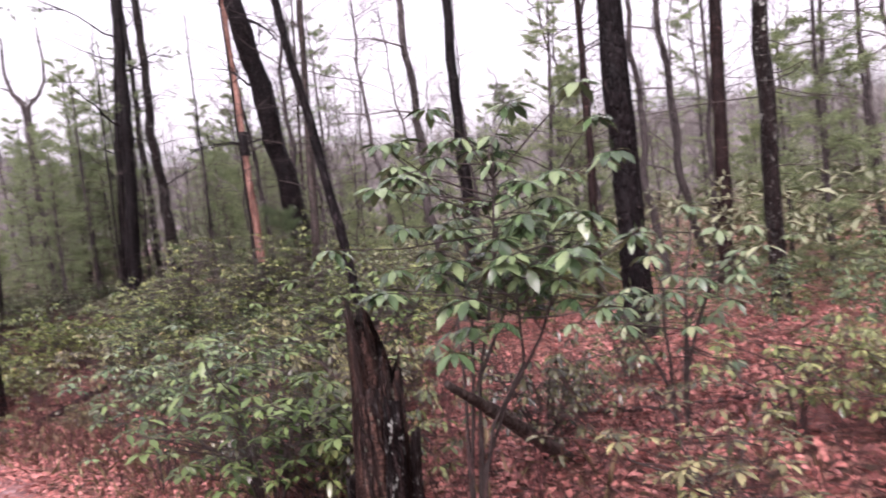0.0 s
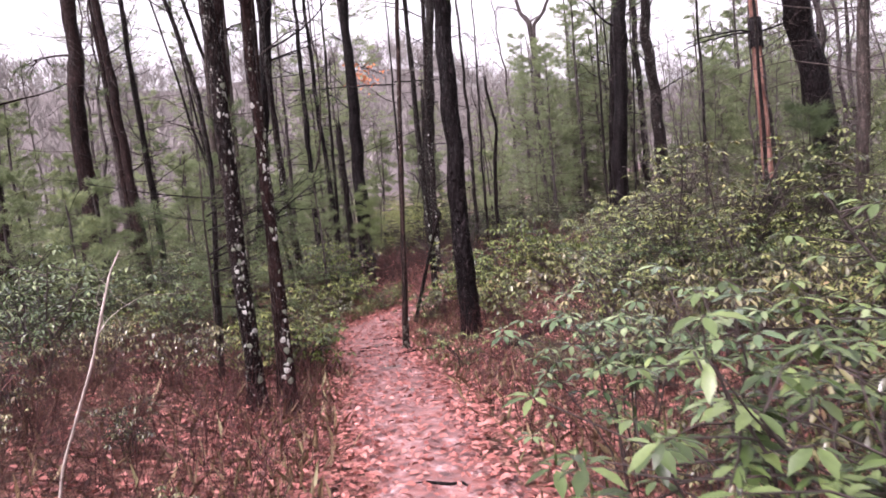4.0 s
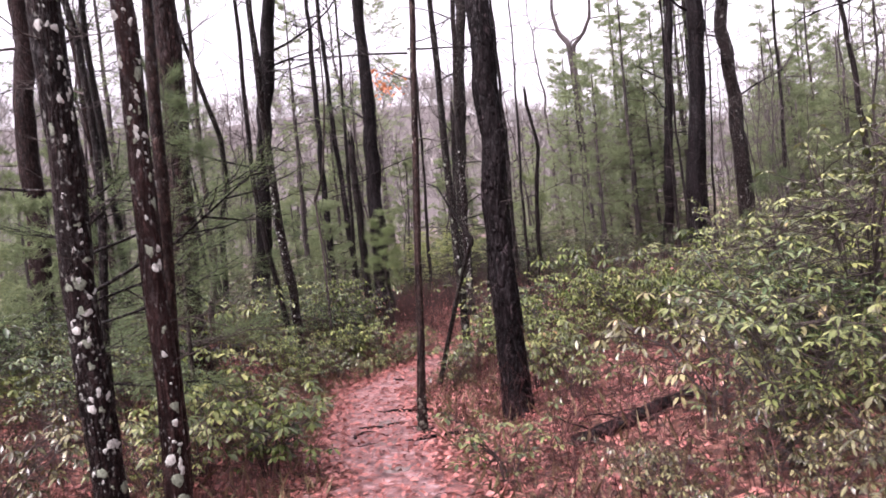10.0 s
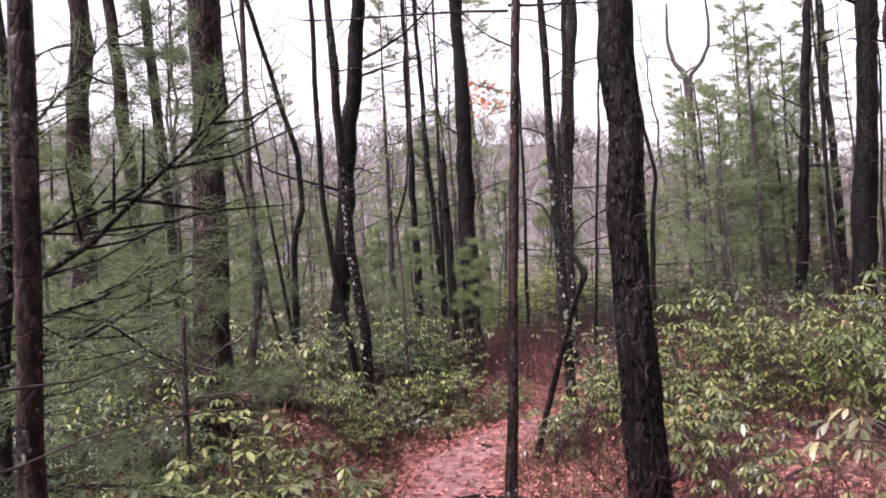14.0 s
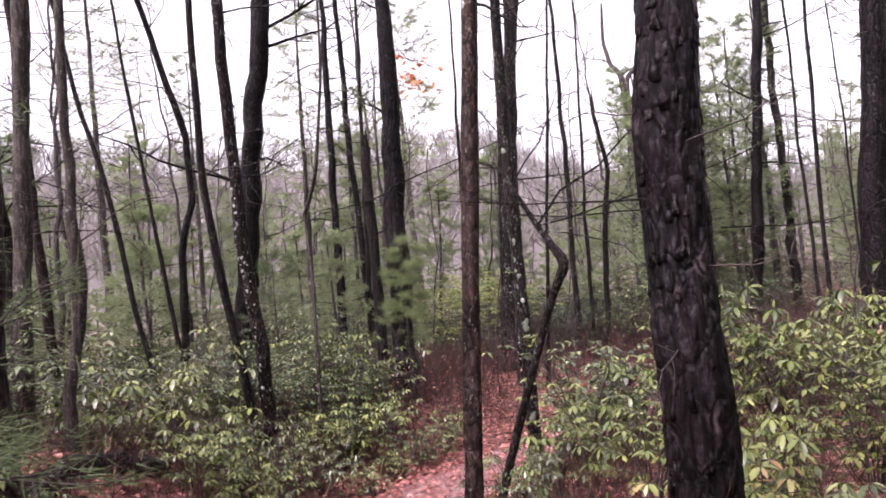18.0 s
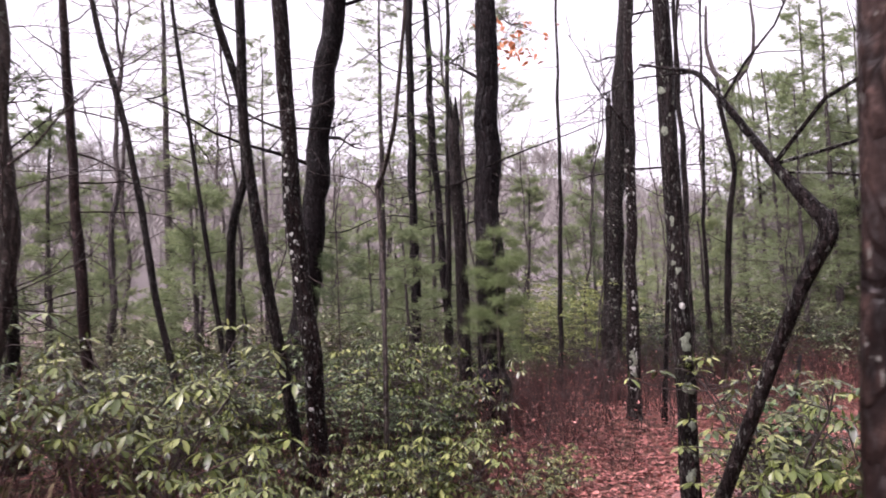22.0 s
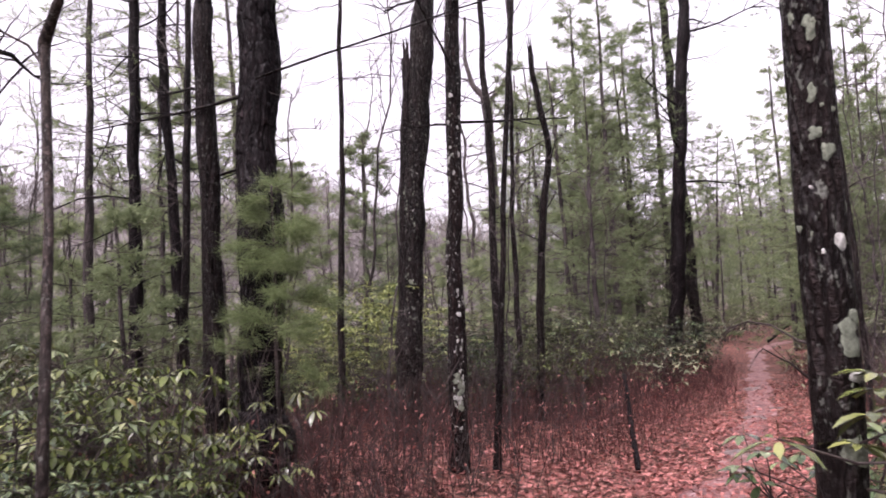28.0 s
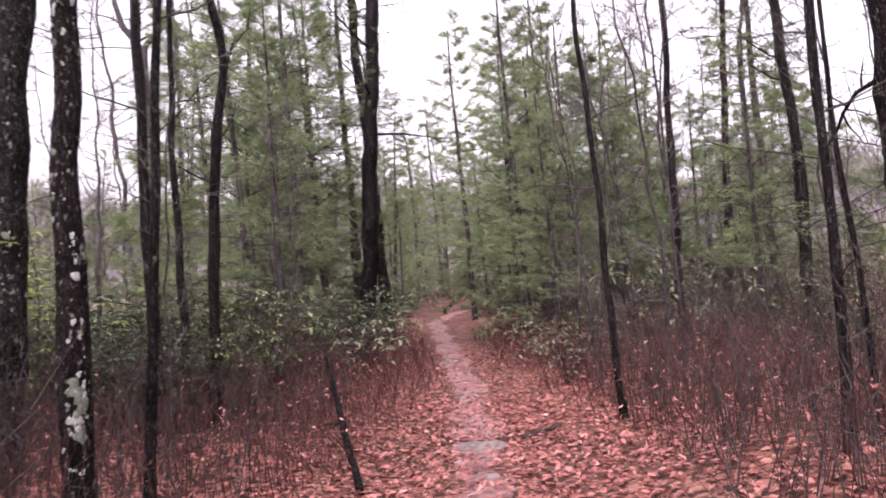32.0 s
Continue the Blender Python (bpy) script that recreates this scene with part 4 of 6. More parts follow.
def crooked(name, label, at, pts, radii, mat, twig_at=(), seed=5, category="tree", group="trees by the trail"):
    """A stem that bends through the given points."""
    rng = np.random.default_rng(seed)
    z0 = float(height(*at))
    tree = thing(name, label, category, group, (*at, z0))
    p = np.array(pts, float)
    u = np.linspace(0, len(p) - 1, (len(p) - 1) * 6 + 1)
    q = np.stack([np.interp(u, np.arange(len(p)), p[:, c]) for c in range(3)], -1)
    q[1:-1] = (q[:-2] + q[1:-1] * 2 + q[2:]) / 4
    g = Geo()
    g.tube(q - (*at, z0), np.interp(u, np.arange(len(p)), radii), 10, 0.05, True, rng)
    g.finish("trunk", mat, tree, smooth=True)
    for (s, d, ln, r) in twig_at:
        b = Geo()
        limb(b, np.array(s) - (*at, z0), d, ln, r * 0.75, rng, 0.0, 0.42, 6, 1)
        b.finish("branch", mat, tree, smooth=True)
    return tree


crooked("bent_tree", "crooked leaning tree that forks above an elbow", (-9.43, 13.58), [(-9.47, 13.58, -1.1), (-9.18, 13.5, -0.45), (-8.95, 13.44, 0.05), (-8.69, 13.37, 0.58), (-8.57, 13.35, 0.77), (-8.78, 13.38, 1.03), (-8.98, 13.41, 1.32), (-9.1, 13.45, 1.47), (-9.4, 13.5, 1.58)],
        [0.036, 0.032, 0.028, 0.027, 0.036, 0.019, 0.015, 0.011, 0.005], BARK_MOTTLED,
        [((-8.78, 13.38, 1.03), (1.0, -0.3, 0.08), 1.6, 0.011), ((-8.78, 13.38, 1.03), (0.75, -0.1, 0.75), 1.5, 0.013), ((-8.98, 13.41, 1.32), (0.4, 0.3, 0.8), 0.9, 0.009), ((-8.78, 13.38, 1.0), (0.95, -0.1, -0.15), 1.2, 0.008), ((-9.1, 13.45, 1.47), (-0.9, 0.1, 0.15), 1.0, 0.007)], 60)
Z61 = -0.867
crooked("bent_tree", "grey trunk with a swollen kinked waist", (-11.22, 11.37), [(-11.22, 11.37, Z61 - 0.2), (-11.21, 11.36, Z61 + 0.3), (-11.2, 11.36, Z61 + 0.63), (-11.18, 11.35, Z61 + 1.02), (-11.13, 11.42, Z61 + 1.46), (-11.11, 11.43, Z61 + 1.76), (-11.1, 11.39, Z61 + 2.2), (-11.08, 11.4, Z61 + 2.5), (-11.08, 11.37, Z61 + 2.8), (-11.0, 11.4, Z61 + 6.5)],
        [0.05, 0.045, 0.05, 0.04, 0.038, 0.056, 0.036, 0.033, 0.032, 0.018], BARK_GREY, [((-11.1, 11.42, Z61 + 1.78), (-0.5, 0.3, 0.9), 1.3, 0.012), ((-11.1, 11.4, Z61 + 2.0), (0.7, 0.3, 0.35), 1.0, 0.009), ((-11.1, 11.42, Z61 + 1.7), (0.6, -0.3, 0.9), 0.9, 0.008)], 61)
crooked("bent_tree", "thin tree that bends over where it broke", (-12.7, 14.86), [(-12.7, 14.86, -1.0), (-12.78, 14.95, 0.0), (-13.0, 15.15, 0.8), (-13.2, 15.29, 1.5), (-13.22, 15.3, 1.62), (-13.05, 15.25, 1.8), (-12.8, 15.15, 2.1), (-12.55, 15.1, 3.2), (-12.5, 15.1, 5.5)],
        [0.026, 0.022, 0.02, 0.022, 0.028, 0.022, 0.02, 0.016, 0.008], BARK_GREY, [((-13.2, 15.29, 1.5), (-0.6, 0.1, 0.6), 1.0, 0.01)], 62)
crooked("bare_sapling", "pale curved bare stick leaning over the path edge", (-4.28, 4.1), [(-4.28, 4.08, -0.1), (-4.22, 4.12, 0.25), (-4.05, 4.22, 0.7), (-3.99, 4.27, 0.95), (-4.02, 4.34, 1.08), (-4.1, 4.45, 1.16)], [0.007, 0.0065, 0.006, 0.0055, 0.004, 0.002], PALEWOOD, [((-4.05, 4.22, 0.7), (-0.5, 0.5, 0.5), 0.8, 0.004)], 63)


def red_snag():
    at = (-3.98, 16.06)
    z0 = float(height(*at))
    rng = np.random.default_rng(64)
    tree = thing("dead_pine", "dead pine stripped to bright reddish bare wood, dark at its foot", "dead tree", "trees by the trail", (*at, z0))
    pts = stem_line(9.0, (-0.03, 0.05), 0.012, rng)
    rad = np.interp(pts[:, 2], [0, 9], [0.1, 0.05])
    lo, mid = pts[:, 2] < 1.75, (pts[:, 2] > 1.6)
    g = Geo()
    g.tube(pts[lo], rad[lo] * 1.1, 12, 0.04, True, rng)
    g.finish("bark_foot", BARK_PINE, tree, smooth=True)
    g = Geo()
    g.tube(pts[mid], rad[mid] * 0.95, 12, 0.03, True, rng)
    g.finish("trunk", STRIPPED, tree, "bare wood without bark", smooth=True)
    ring = (pts[:, 2] > 3.7) & (pts[:, 2] < 4.4)
    g = Geo()
    g.tube(pts[ring], rad[ring] * 1.35, 12, 0.06, True, rng)
    g.finish("bark_ring", BARK_PINE, tree, smooth=True)
    for a in (0.4, 2.8, 4.0):
        b = Geo()
        limb(b, pts[ring][1], (math.cos(a), math.sin(a), 0.2), 1.3, 0.02, rng, 0.02, 0.3, 5, 1)
        b.finish("branch", BARK_PINE, tree)


red_snag()
crooked("dead_pine", "far crooked dead pine whose top forks into two curling arms", (-22.5, 44.2), [(-22.5, 44.2, -1.5), (-22.6, 44.3, 2.0), (-22.7, 44.5, 5.0), (-22.95, 44.7, 8.2), (-23.1, 44.75, 9.8), (-23.6, 44.7, 10.4), (-23.9, 44.7, 11.6), (-23.8, 44.7, 13.5)],
        [0.22, 0.2, 0.17, 0.15, 0.15, 0.11, 0.09, 0.05], BARK_HAZY, [((-23.1, 44.75, 9.8), (0.9, 0.3, 0.5), 1.2, 0.08), ((-22.95, 44.7, 7.6), (0.9, 0.2, 0.15), 2.0, 0.05), ((-22.9, 44.7, 7.4), (-0.9, -0.2, -0.1), 1.8, 0.05), ((-23.5, 44.7, 10.3), (-0.6, -0.2, 0.7), 1.6, 0.06)], 66)
crooked("dead_pine", "curling upper arm of a far dead pine", (-22.45, 45.0), [(-22.6, 44.9, -1.4), (-22.8, 44.85, 6.0), (-22.9, 44.8, 9.6), (-22.3, 44.95, 10.2), (-21.9, 45.05, 11.0), (-21.85, 45.1, 12.2), (-22.0, 45.1, 14.0)], [0.12, 0.11, 0.12, 0.1, 0.09, 0.07, 0.04], BARK_HAZY, [((-21.9, 45.05, 10.9), (0.9, 0.3, 0.02), 2.6, 0.05)], 67)


def side_branch(label, start, heading, length, r, seed, mat=BARK_OAK):
    rng = np.random.default_rng(seed)
    ob = thing("dead_branch", label, "branch", "dead branches", start)
    g = Geo()
    pts = limb(g, (0, 0, 0), heading, length, r, rng, 0.0, 0.12, 0, 0)
    main = g.finish("limb", mat, ob, smooth=True)
    for i in range(6):
        f = rng.uniform(1.2, 4.8)
        q = np.array([np.interp(f, np.arange(6), pts[:, c]) for c in range(3)])
        tg = Geo()
        limb(tg, q, np.array(heading) + rng.normal(size=3) * 0.7, length * rng.uniform(0.2, 0.45), r * 0.45, rng, 0.0, 0.2, 0, 0, 3)
        tg.finish("twig", mat, main, smooth=True)


side_branch("long thin dead branch reaching across the path", (-7.83, 11.5, 2.72), (-0.72, -0.69, 0.05), 1.5, 0.012, 81)
side_branch("thin dead branch on a slim sapling", (-7.83, 11.5, 2.76), (0.72, 0.69, -0.06), 0.9, 0.012, 82)
side_branch("dead branch sticking straight out of an oak", (-13.5, 20.2, 2.3), (0.9, 0.43, -0.02), 1.2, 0.018, 83)
side_branch("dead branch sticking out behind an oak", (-13.5, 20.2, 2.28), (-0.9, -0.43, 0.04), 0.7, 0.014, 84)
side_branch("long dead limb slanting across a pine", (-13.75, 17.45, 2.1), (0.85, 0.45, 0.32), 2.6, 0.011, 85)
side_branch("dead limb behind a pine trunk", (-13.95, 17.6, 2.05), (-0.85, -0.4, -0.25), 1.2, 0.015, 86)
side_branch("thin dead twig beside a black pine", (-7.2, 11.65, 0.97), (-0.75, -0.62, 0.02), 0.8, 0.005, 87)
side_branch("thin dead twig beside a black pine", (-7.2, 11.65, 0.93), (-0.72, -0.6, 0.02), 0.55, 0.004, 88)
side_branch("thin dead twig beside a black pine", (-6.98, 11.8, 0.84), (0.785, 0.62, -0.03), 0.7, 0.004, 80)
side_branch("thin dead branch on a lichened oak", (-6.5, 7.2, 1.35), (-0.85, -0.55, 0.12), 1.5, 0.009, 89)
side_branch("dead limb stub on a clump of oaks", (-12.7, 13.9, 1.9), (-0.9, -0.2, 0.4), 0.8, 0.012, 90)


def rotten_stump():
    at = (-0.46, 3.14)
    z0 = float(height(*at))
    rng = np.random.default_rng(65)
    st = thing("tree_stump", "tall rotten stump, splintered, red-brown inside with loose grey bark", "stump", "", (*at, z0))
    h, n, k = 1.16 - z0, 22, 16
    v = []
    top = h * (0.84 + 0.16 * np.cos(np.arange(n) / n * 6.283 - 2.4)) + rng.normal(size=n) * 0.05
    for i in range(k):
        f = i / (k - 1)
        for j in range(n):
            a = j / n * 6.283
            r = (0.115 + 0.05 * math.exp(-f * h / 0.15) - 0.02 * f) * (1 + 0.12 * math.sin(3 * a + 1) + 0.07 * math.sin(7 * a + 4 * f) + rng.normal() * 0.025)
            v.append((r * math.cos(a) + 0.07 * f, r * math.sin(a), f * top[j] - 0.1 * (1 - f)))
    for j in range(n):
        a = j / n * 6.283
        v.append((0.05 * math.cos(a) + 0.07, 0.05 * math.sin(a), top[j] * 0.8 + rng.normal() * 0.04))
    v.append((0.07, 0, h * 0.62))
    q = [(i * n + j, i * n + (j + 1) % n, (i + 1) * n + (j + 1) % n, (i + 1) * n + j) for i in range(k) for j in range(n)]
    t = [(k * n + j, k * n + (j + 1) % n, (k + 1) * n) for j in range(n)]
    g = Geo()
    g.add(v, q, t)
    g.finish("core", ROT, st, "red-brown crumbling wood", smooth=True)
    for a0, hh in ((-1.1, 0.95), (-0.3, 0.8), (0.6, 0.7), (2.6, 0.6), (-2.4, 0.55)):
        g = Geo()
        rows = []
        for i in range(9):
            f = i / 8
            for j in range(5):
                a = a0 + (j - 2) * 0.16 * (1 - 0.4 * f)
                r = 0.142 + 0.02 * math.sin(5 * f + a0) + 0.03 * f * f
                rows.append((r * math.cos(a) + 0.07 * f, r * math.sin(a), f * hh + rng.normal() * 0.012))
        rows = np.array(rows)
        inner = rows * (0.9, 0.9, 1.0)
        ii = np.arange(45).reshape(9, 5)
        qq = np.stack([ii[:-1, :-1], ii[:-1, 1:], ii[1:, 1:], ii[1:, :-1]], -1).reshape(-1, 4)
        edge = [*ii[0], *ii[1:, -1], *ii[-1, -2::-1], *ii[-2:0:-1, 0]]
        side = [(edge[i], edge[i - 1], edge[i - 1] + 45, edge[i] + 45) for i in range(len(edge))]
        g.add(np.vstack([rows, inner]), np.vstack([qq, qq[:, ::-1] + 45, side]))
        g.finish("bark_slab", BARK_LICHEN, st, "loose lichened bark")


rotten_stump()


def log_lying(name, label, a, b, r, mat, seed, lift=0.0):
    rng = np.random.default_rng(seed)
    n = 14
    p = np.linspace(np.array(a, float), np.array(b, float), n)
    z = height(p[:, 0], p[:, 1])
    pts = np.column_stack([p, z + r * 0.75 + np.linspace(0, lift, n)])
    ob = thing(name, label, "log", "fallen wood", tuple(pts[0]))
    g = Geo()
    pts = pts - pts[0] + rng.normal(size=(n, 3)) * r * 0.12
    g.tube(pts, np.linspace(r, r * 0.75, n), 12, 0.07, True, rng)
    g.tube(pts[::-1][-2:], [r * 0.98, r * 0.9], 12, 0.05, True, rng)
    g.finish("log_stem", mat, ob, smooth=True)
    for i in range(3):
        b_ = Geo()
        limb(b_, pts[3 + 3 * i], rng.normal(size=3) * (1, 1, 0.3) + (0, 0, 0.5), 0.35, r * 0.2, rng, 0, 0.3, 2, 1)
        b_.finish("branch_stub", mat, ob)
    return ob


log_lying("fallen_log", "dark damp log lying in laurel by the path", (-10.7, 10.9), (-11.0, 11.85), 0.08, BARK_MOTTLED, 70, 0.1)
log_lying("fallen_log", "dark fallen trunk under laurel", (-5.85, 10.55), (-5.05, 10.95), 0.055, BARK_PINE, 71, 0.06)
crooked("fallen_log", "weathered grey log leaning in undergrowth", (0.45, 4.3), [(0.5, 4.4, 0.02), (0.28, 3.95, 0.3), (0.08, 3.5, 0.58), (-0.12, 3.12, 0.82)], [0.034, 0.036, 0.032, 0.014], DEADWOOD, [((0.28, 3.95, 0.3), (0.3, -0.6, 0.5), 0.5, 0.012)], 72, "log", "fallen wood")
log_lying("fallen_branch", "dead branch on leaf litter", (0.2, 5.9), (1.9, 4.9), 0.02, TWIG, 73, 0.03)
log_lying("fallen_branch", "dark stick lying across the path's edge", (-11.12, 24.15), (-10.45, 24.6), 0.028, TWIG, 74)
log_lying("fallen_branch", "dark branch slanting to the ground in red brush", (-12.27, 22.17), (-12.95, 24.6), 0.035, BARK_PINE, 75, 0.75)
log_lying("fallen_branch", "pale thin stick lying in brush", (-17.2, 23.6), (-16.2, 23.9), 0.02, PALEWOOD, 76, 0.25)
log_lying("fallen_branch", "dark broken branch leaning beside the far path", (-12.9, 50.5), (-11.2, 52.5), 0.07, BARK_PINE, 77, 1.4)


# ---------------------------------------------------------------- shrubs
def shrub_geo(rng, h, spread, stems, whorls, per, size, leaf, fine, arch=0.5, low=0.25, droop=0.25, wood=TWIG, slim=0.37, thick=1.0, bendy=1.0):
    """Stems that fork and end in whorls of leaves: one mesh a stem, one for the leaves."""
    sgs, lg = [], Geo()
    tips = []
    for i in range(stems):
        sg, tws = Geo(), []
        a = rng.uniform(0, 6.283)
        out = spread * rng.uniform(0.25, 1.0)
        top = np.array([math.cos(a) * out, math.sin(a) * out, h * rng.uniform(0.62, 1.0)])
        base = np.array([math.cos(a), math.sin(a), 0]) * 0.05 * rng.uniform(0, 1.5)
        k = 6
        f = np.linspace(0, 1, k)[:, None]
        pts = base + (top - base) * f ** np.array([1.4, 1.4, 1.0 - 0.3 * arch]) + rng.normal(size=(k, 3)) * 0.03 * f * bendy
        pts[0, 2] = -0.08
        r = (0.005 + 0.005 * h) * thick
        sg.tube(pts, np.linspace(r, r * 0.4, k), 4)
        tips.append(pts[-1])
        for j in range(max(1, whorls // stems - 1)):
            s = rng.uniform(low, 1.0)
            q = np.array([np.interp(s * (k - 1), np.arange(k), pts[:, c]) for c in range(3)])
            e = q + rng.normal(size=3) * spread * 0.32 * (1, 1, 0.5) + np.array([0, 0, 0.06 * h])
            e[2] = max(0.06, min(e[2], h))
            tws.append(Geo())
            tws[-1].tube([q, (q + e) / 2 + rng.normal(size=3) * 0.02, e], [r * 0.45, r * 0.35, r * 0.25], 3)
            tips.append(e)
        sgs.append((sg, tws))
    for e in tips:
        n = int(per + rng.integers(-1, 2))
        a = np.arange(n) / n * 6.283 + rng.uniform(0, 6.28)
        el = rng.normal(0.12 - droop * 0.9, 0.17, n)
        d = np.stack([np.cos(a) * np.cos(el), np.sin(a) * np.cos(el), np.sin(el)], -1)
        ln = size * rng.uniform(0.65, 1.15, n)
        lg.leaves(e + d * 0.012, d, rng.normal(size=(n, 3)) * 0.14 + (0, 0, 1), ln, ln * rng.uniform(slim - 0.05, slim + 0.05, n), fine, 0.22)
        lg.leaves(e[None], [[0.1, 0.05, 1]], [[1, 0, 0]], size * 0.5, size * 0.16, fine)
    return sgs, lg, wood, leaf


def shrub(name, label, at, seed, group="laurel shrubs", geo=None, **kw):
    rng = np.random.default_rng(seed)
    s = thing(name, label, "shrub", group, (at[0], at[1], float(height(*at))))
    sgs, lg, wood, leaf = geo or shrub_geo(rng, **kw)
    for sg, tws in sgs:
        if name != "rhododendron":
            for tw in tws:
                sg.add(np.vstack(tw.v), np.vstack(tw.q), np.vstack(tw.t))
        st = sg.finish("stem", wood, s)
        for tw in tws if name == "rhododendron" else ():
            tw.finish("twig", wood, st)
    lg.finish("foliage", leaf, s)
    return s


# the large shrubs that the path passes closely
shrub("rhododendron", "tall open rhododendron with large drooping glossy leaves", (-0.1, 3.5), 101, "", h=1.9, spread=0.72, stems=6, whorls=105, per=10, size=0.105, slim=0.38, thick=0.7, leaf=RHODO, fine=True, low=0.6, droop=0.45, bendy=2.2)
shrub("rhododendron", "rhododendron with pale green glossy leaves beside the path", (-2.5, 6.3), 102, "", h=1.12, spread=0.6, stems=8, whorls=105, per=7, size=0.088, thick=0.7, leaf=RHODO, fine=True, low=0.45)
shrub("rhododendron", "bright green rhododendron by the path", (-1.55, 5.3), 103, "", h=1.25, spread=0.45, stems=5, whorls=62, per=7, size=0.09, leaf=RHODO, fine=True, low=0.4, thick=0.7)
shrub("laurel_shrub", "glossy green laurel around a rotten stump", (-1.25, 4.6), 104, h=1.2, spread=0.75, stems=9, whorls=170, per=6, size=0.1, leaf=LAUREL_GREEN, fine=True)
shrub("laurel_shrub", "dense green laurel at the path's bend", (-0.95, 6.1), 105, h=1.35, spread=0.8, stems=9, whorls=150, per=6, size=0.095, leaf=LAUREL_GREEN, fine=True)
shrub("rhododendron", "rhododendron with long dull leaves under pines", (1.15, 4.7), 106, "", h=1.3, spread=0.6, stems=6, whorls=46, per=7, size=0.11, leaf=RHODO_WET, fine=True, low=0.4, droop=0.5)
shrub("laurel_shrub", "low leafy laurel under pines", (-6.0, 9.9), 107, h=0.5, spread=0.4, stems=6, whorls=40, per=6, size=0.08, leaf=LAUREL, fine=True)
shrub("laurel_shrub", "bright wet laurel close by the path", (-8.5, 9.7), 108, h=0.95, spread=0.6, stems=8, whorls=100, per=6, size=0.095, leaf=LAUREL, fine=True)
shrub("laurel_shrub", "green laurel beside a lichened oak", (-9.55, 15.2), 109, h=1.3, spread=0.6, stems=7, whorls=100, per=6, size=0.09, leaf=LAUREL, fine=True)
shrub("laurel_shrub", "green laurel at the path's edge", (-10.14, 16.75), 110, h=1.1, spread=0.55, stems=8, whorls=190, per=7, size=0.1, slim=0.42, leaf=LAUREL_DARK, fine=True)

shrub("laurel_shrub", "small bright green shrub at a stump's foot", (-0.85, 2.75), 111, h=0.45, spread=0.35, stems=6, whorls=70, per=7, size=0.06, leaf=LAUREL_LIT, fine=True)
shrub("laurel_shrub", "small yellow-green shrub in leaf litter", (0.85, 3.0), 112, h=0.5, spread=0.5, stems=7, whorls=60, per=7, size=0.065, leaf=LAUREL_OLIVE, fine=True)
shrub("laurel_shrub", "small green shrub in leaf litter", (1.5, 3.9), 113, h=0.55, spread=0.5, stems=7, whorls=60, per=7, size=0.07, leaf=LAUREL, fine=True)

KINDS = {}
for key, name, label, n, kw in (
        ("olive", "laurel_shrub", "low olive-green laurel with some yellowing leaves", 4, dict(h=0.62, spread=0.52, stems=8, whorls=88, per=7, size=0.066, slim=0.33, leaf=LAUREL_OLIVE, fine=True, droop=0.6)),
        ("green", "laurel_shrub", "low glossy green laurel shrub", 4, dict(h=0.72, spread=0.55, stems=8, whorls=72, per=7, size=0.088, slim=0.33, leaf=LAUREL, fine=True, droop=0.55)),
        ("mid", "laurel_shrub", "waist-high laurel with wet shining leaves", 3, dict(h=1.1, spread=0.65, stems=9, whorls=105, per=7, size=0.09, slim=0.33, leaf=LAUREL, fine=True)),
        ("dark", "laurel_shrub", "dense dark green laurel", 3, dict(h=1.2, spread=0.75, stems=9, whorls=120, per=7, size=0.09, slim=0.33, leaf=LAUREL_DARK, fine=False)),
        ("tall", "laurel_shrub", "head-high laurel thicket with shining leaves", 3, dict(h=1.9, spread=0.85, stems=10, whorls=200, per=7, size=0.088, slim=0.33, leaf=LAUREL, fine=True, low=0.3)),
        ("gold", "laurel_shrub", "low laurel with large yellow-green leaves", 4, dict(h=0.75, spread=0.55, stems=8, whorls=66, per=7, size=0.1, slim=0.36, leaf=LAUREL_GOLD, fine=True, droop=0.5)),
        ("high_gold", "laurel_shrub", "waist-high laurel with large yellow-green leaves", 3, dict(h=1.1, spread=0.65, stems=9, whorls=95, per=7, size=0.1, slim=0.36, leaf=LAUREL_GOLD, fine=True, droop=0.4)),
        # These two differ by light and shade put into the leaf colours.
        ("lit", "laurel_shrub", "head-high yellow-green laurel, leaves coloured as in open light", 2, dict(h=1.9, spread=0.8, stems=10, whorls=190, per=7, size=0.09, slim=0.36, leaf=LAUREL_LIT, fine=True, low=0.25)),
        ("shaded", "laurel_shrub", "tall laurel with glinting wet leaves, coloured dark as in shade", 3, dict(h=1.8, spread=0.8, stems=10, whorls=120, per=6, size=0.085, slim=0.33, leaf=LAUREL_SHADED, fine=True, low=0.35)),
        ("far", "laurel_shrub", "evergreen undergrowth of the woods behind", 3, dict(h=1.0, spread=0.9, stems=8, whorls=64, per=3, size=0.12, leaf=LEAF_HAZY, fine=False)),
        ("bare", "bare_shrub", "leafless brown shrub of thin twigs", 3, dict(h=0.75, spread=0.4, stems=8, whorls=70, per=2, size=0.025, leaf=BRUSH, fine=False, thick=0.5))):
    for i in range(n):
        KINDS.setdefault(key, []).append((name, label, kw, 200 + 17 * len(KINDS) + i))
FIRST, SHAPES, THICKET = {}, {}, {}


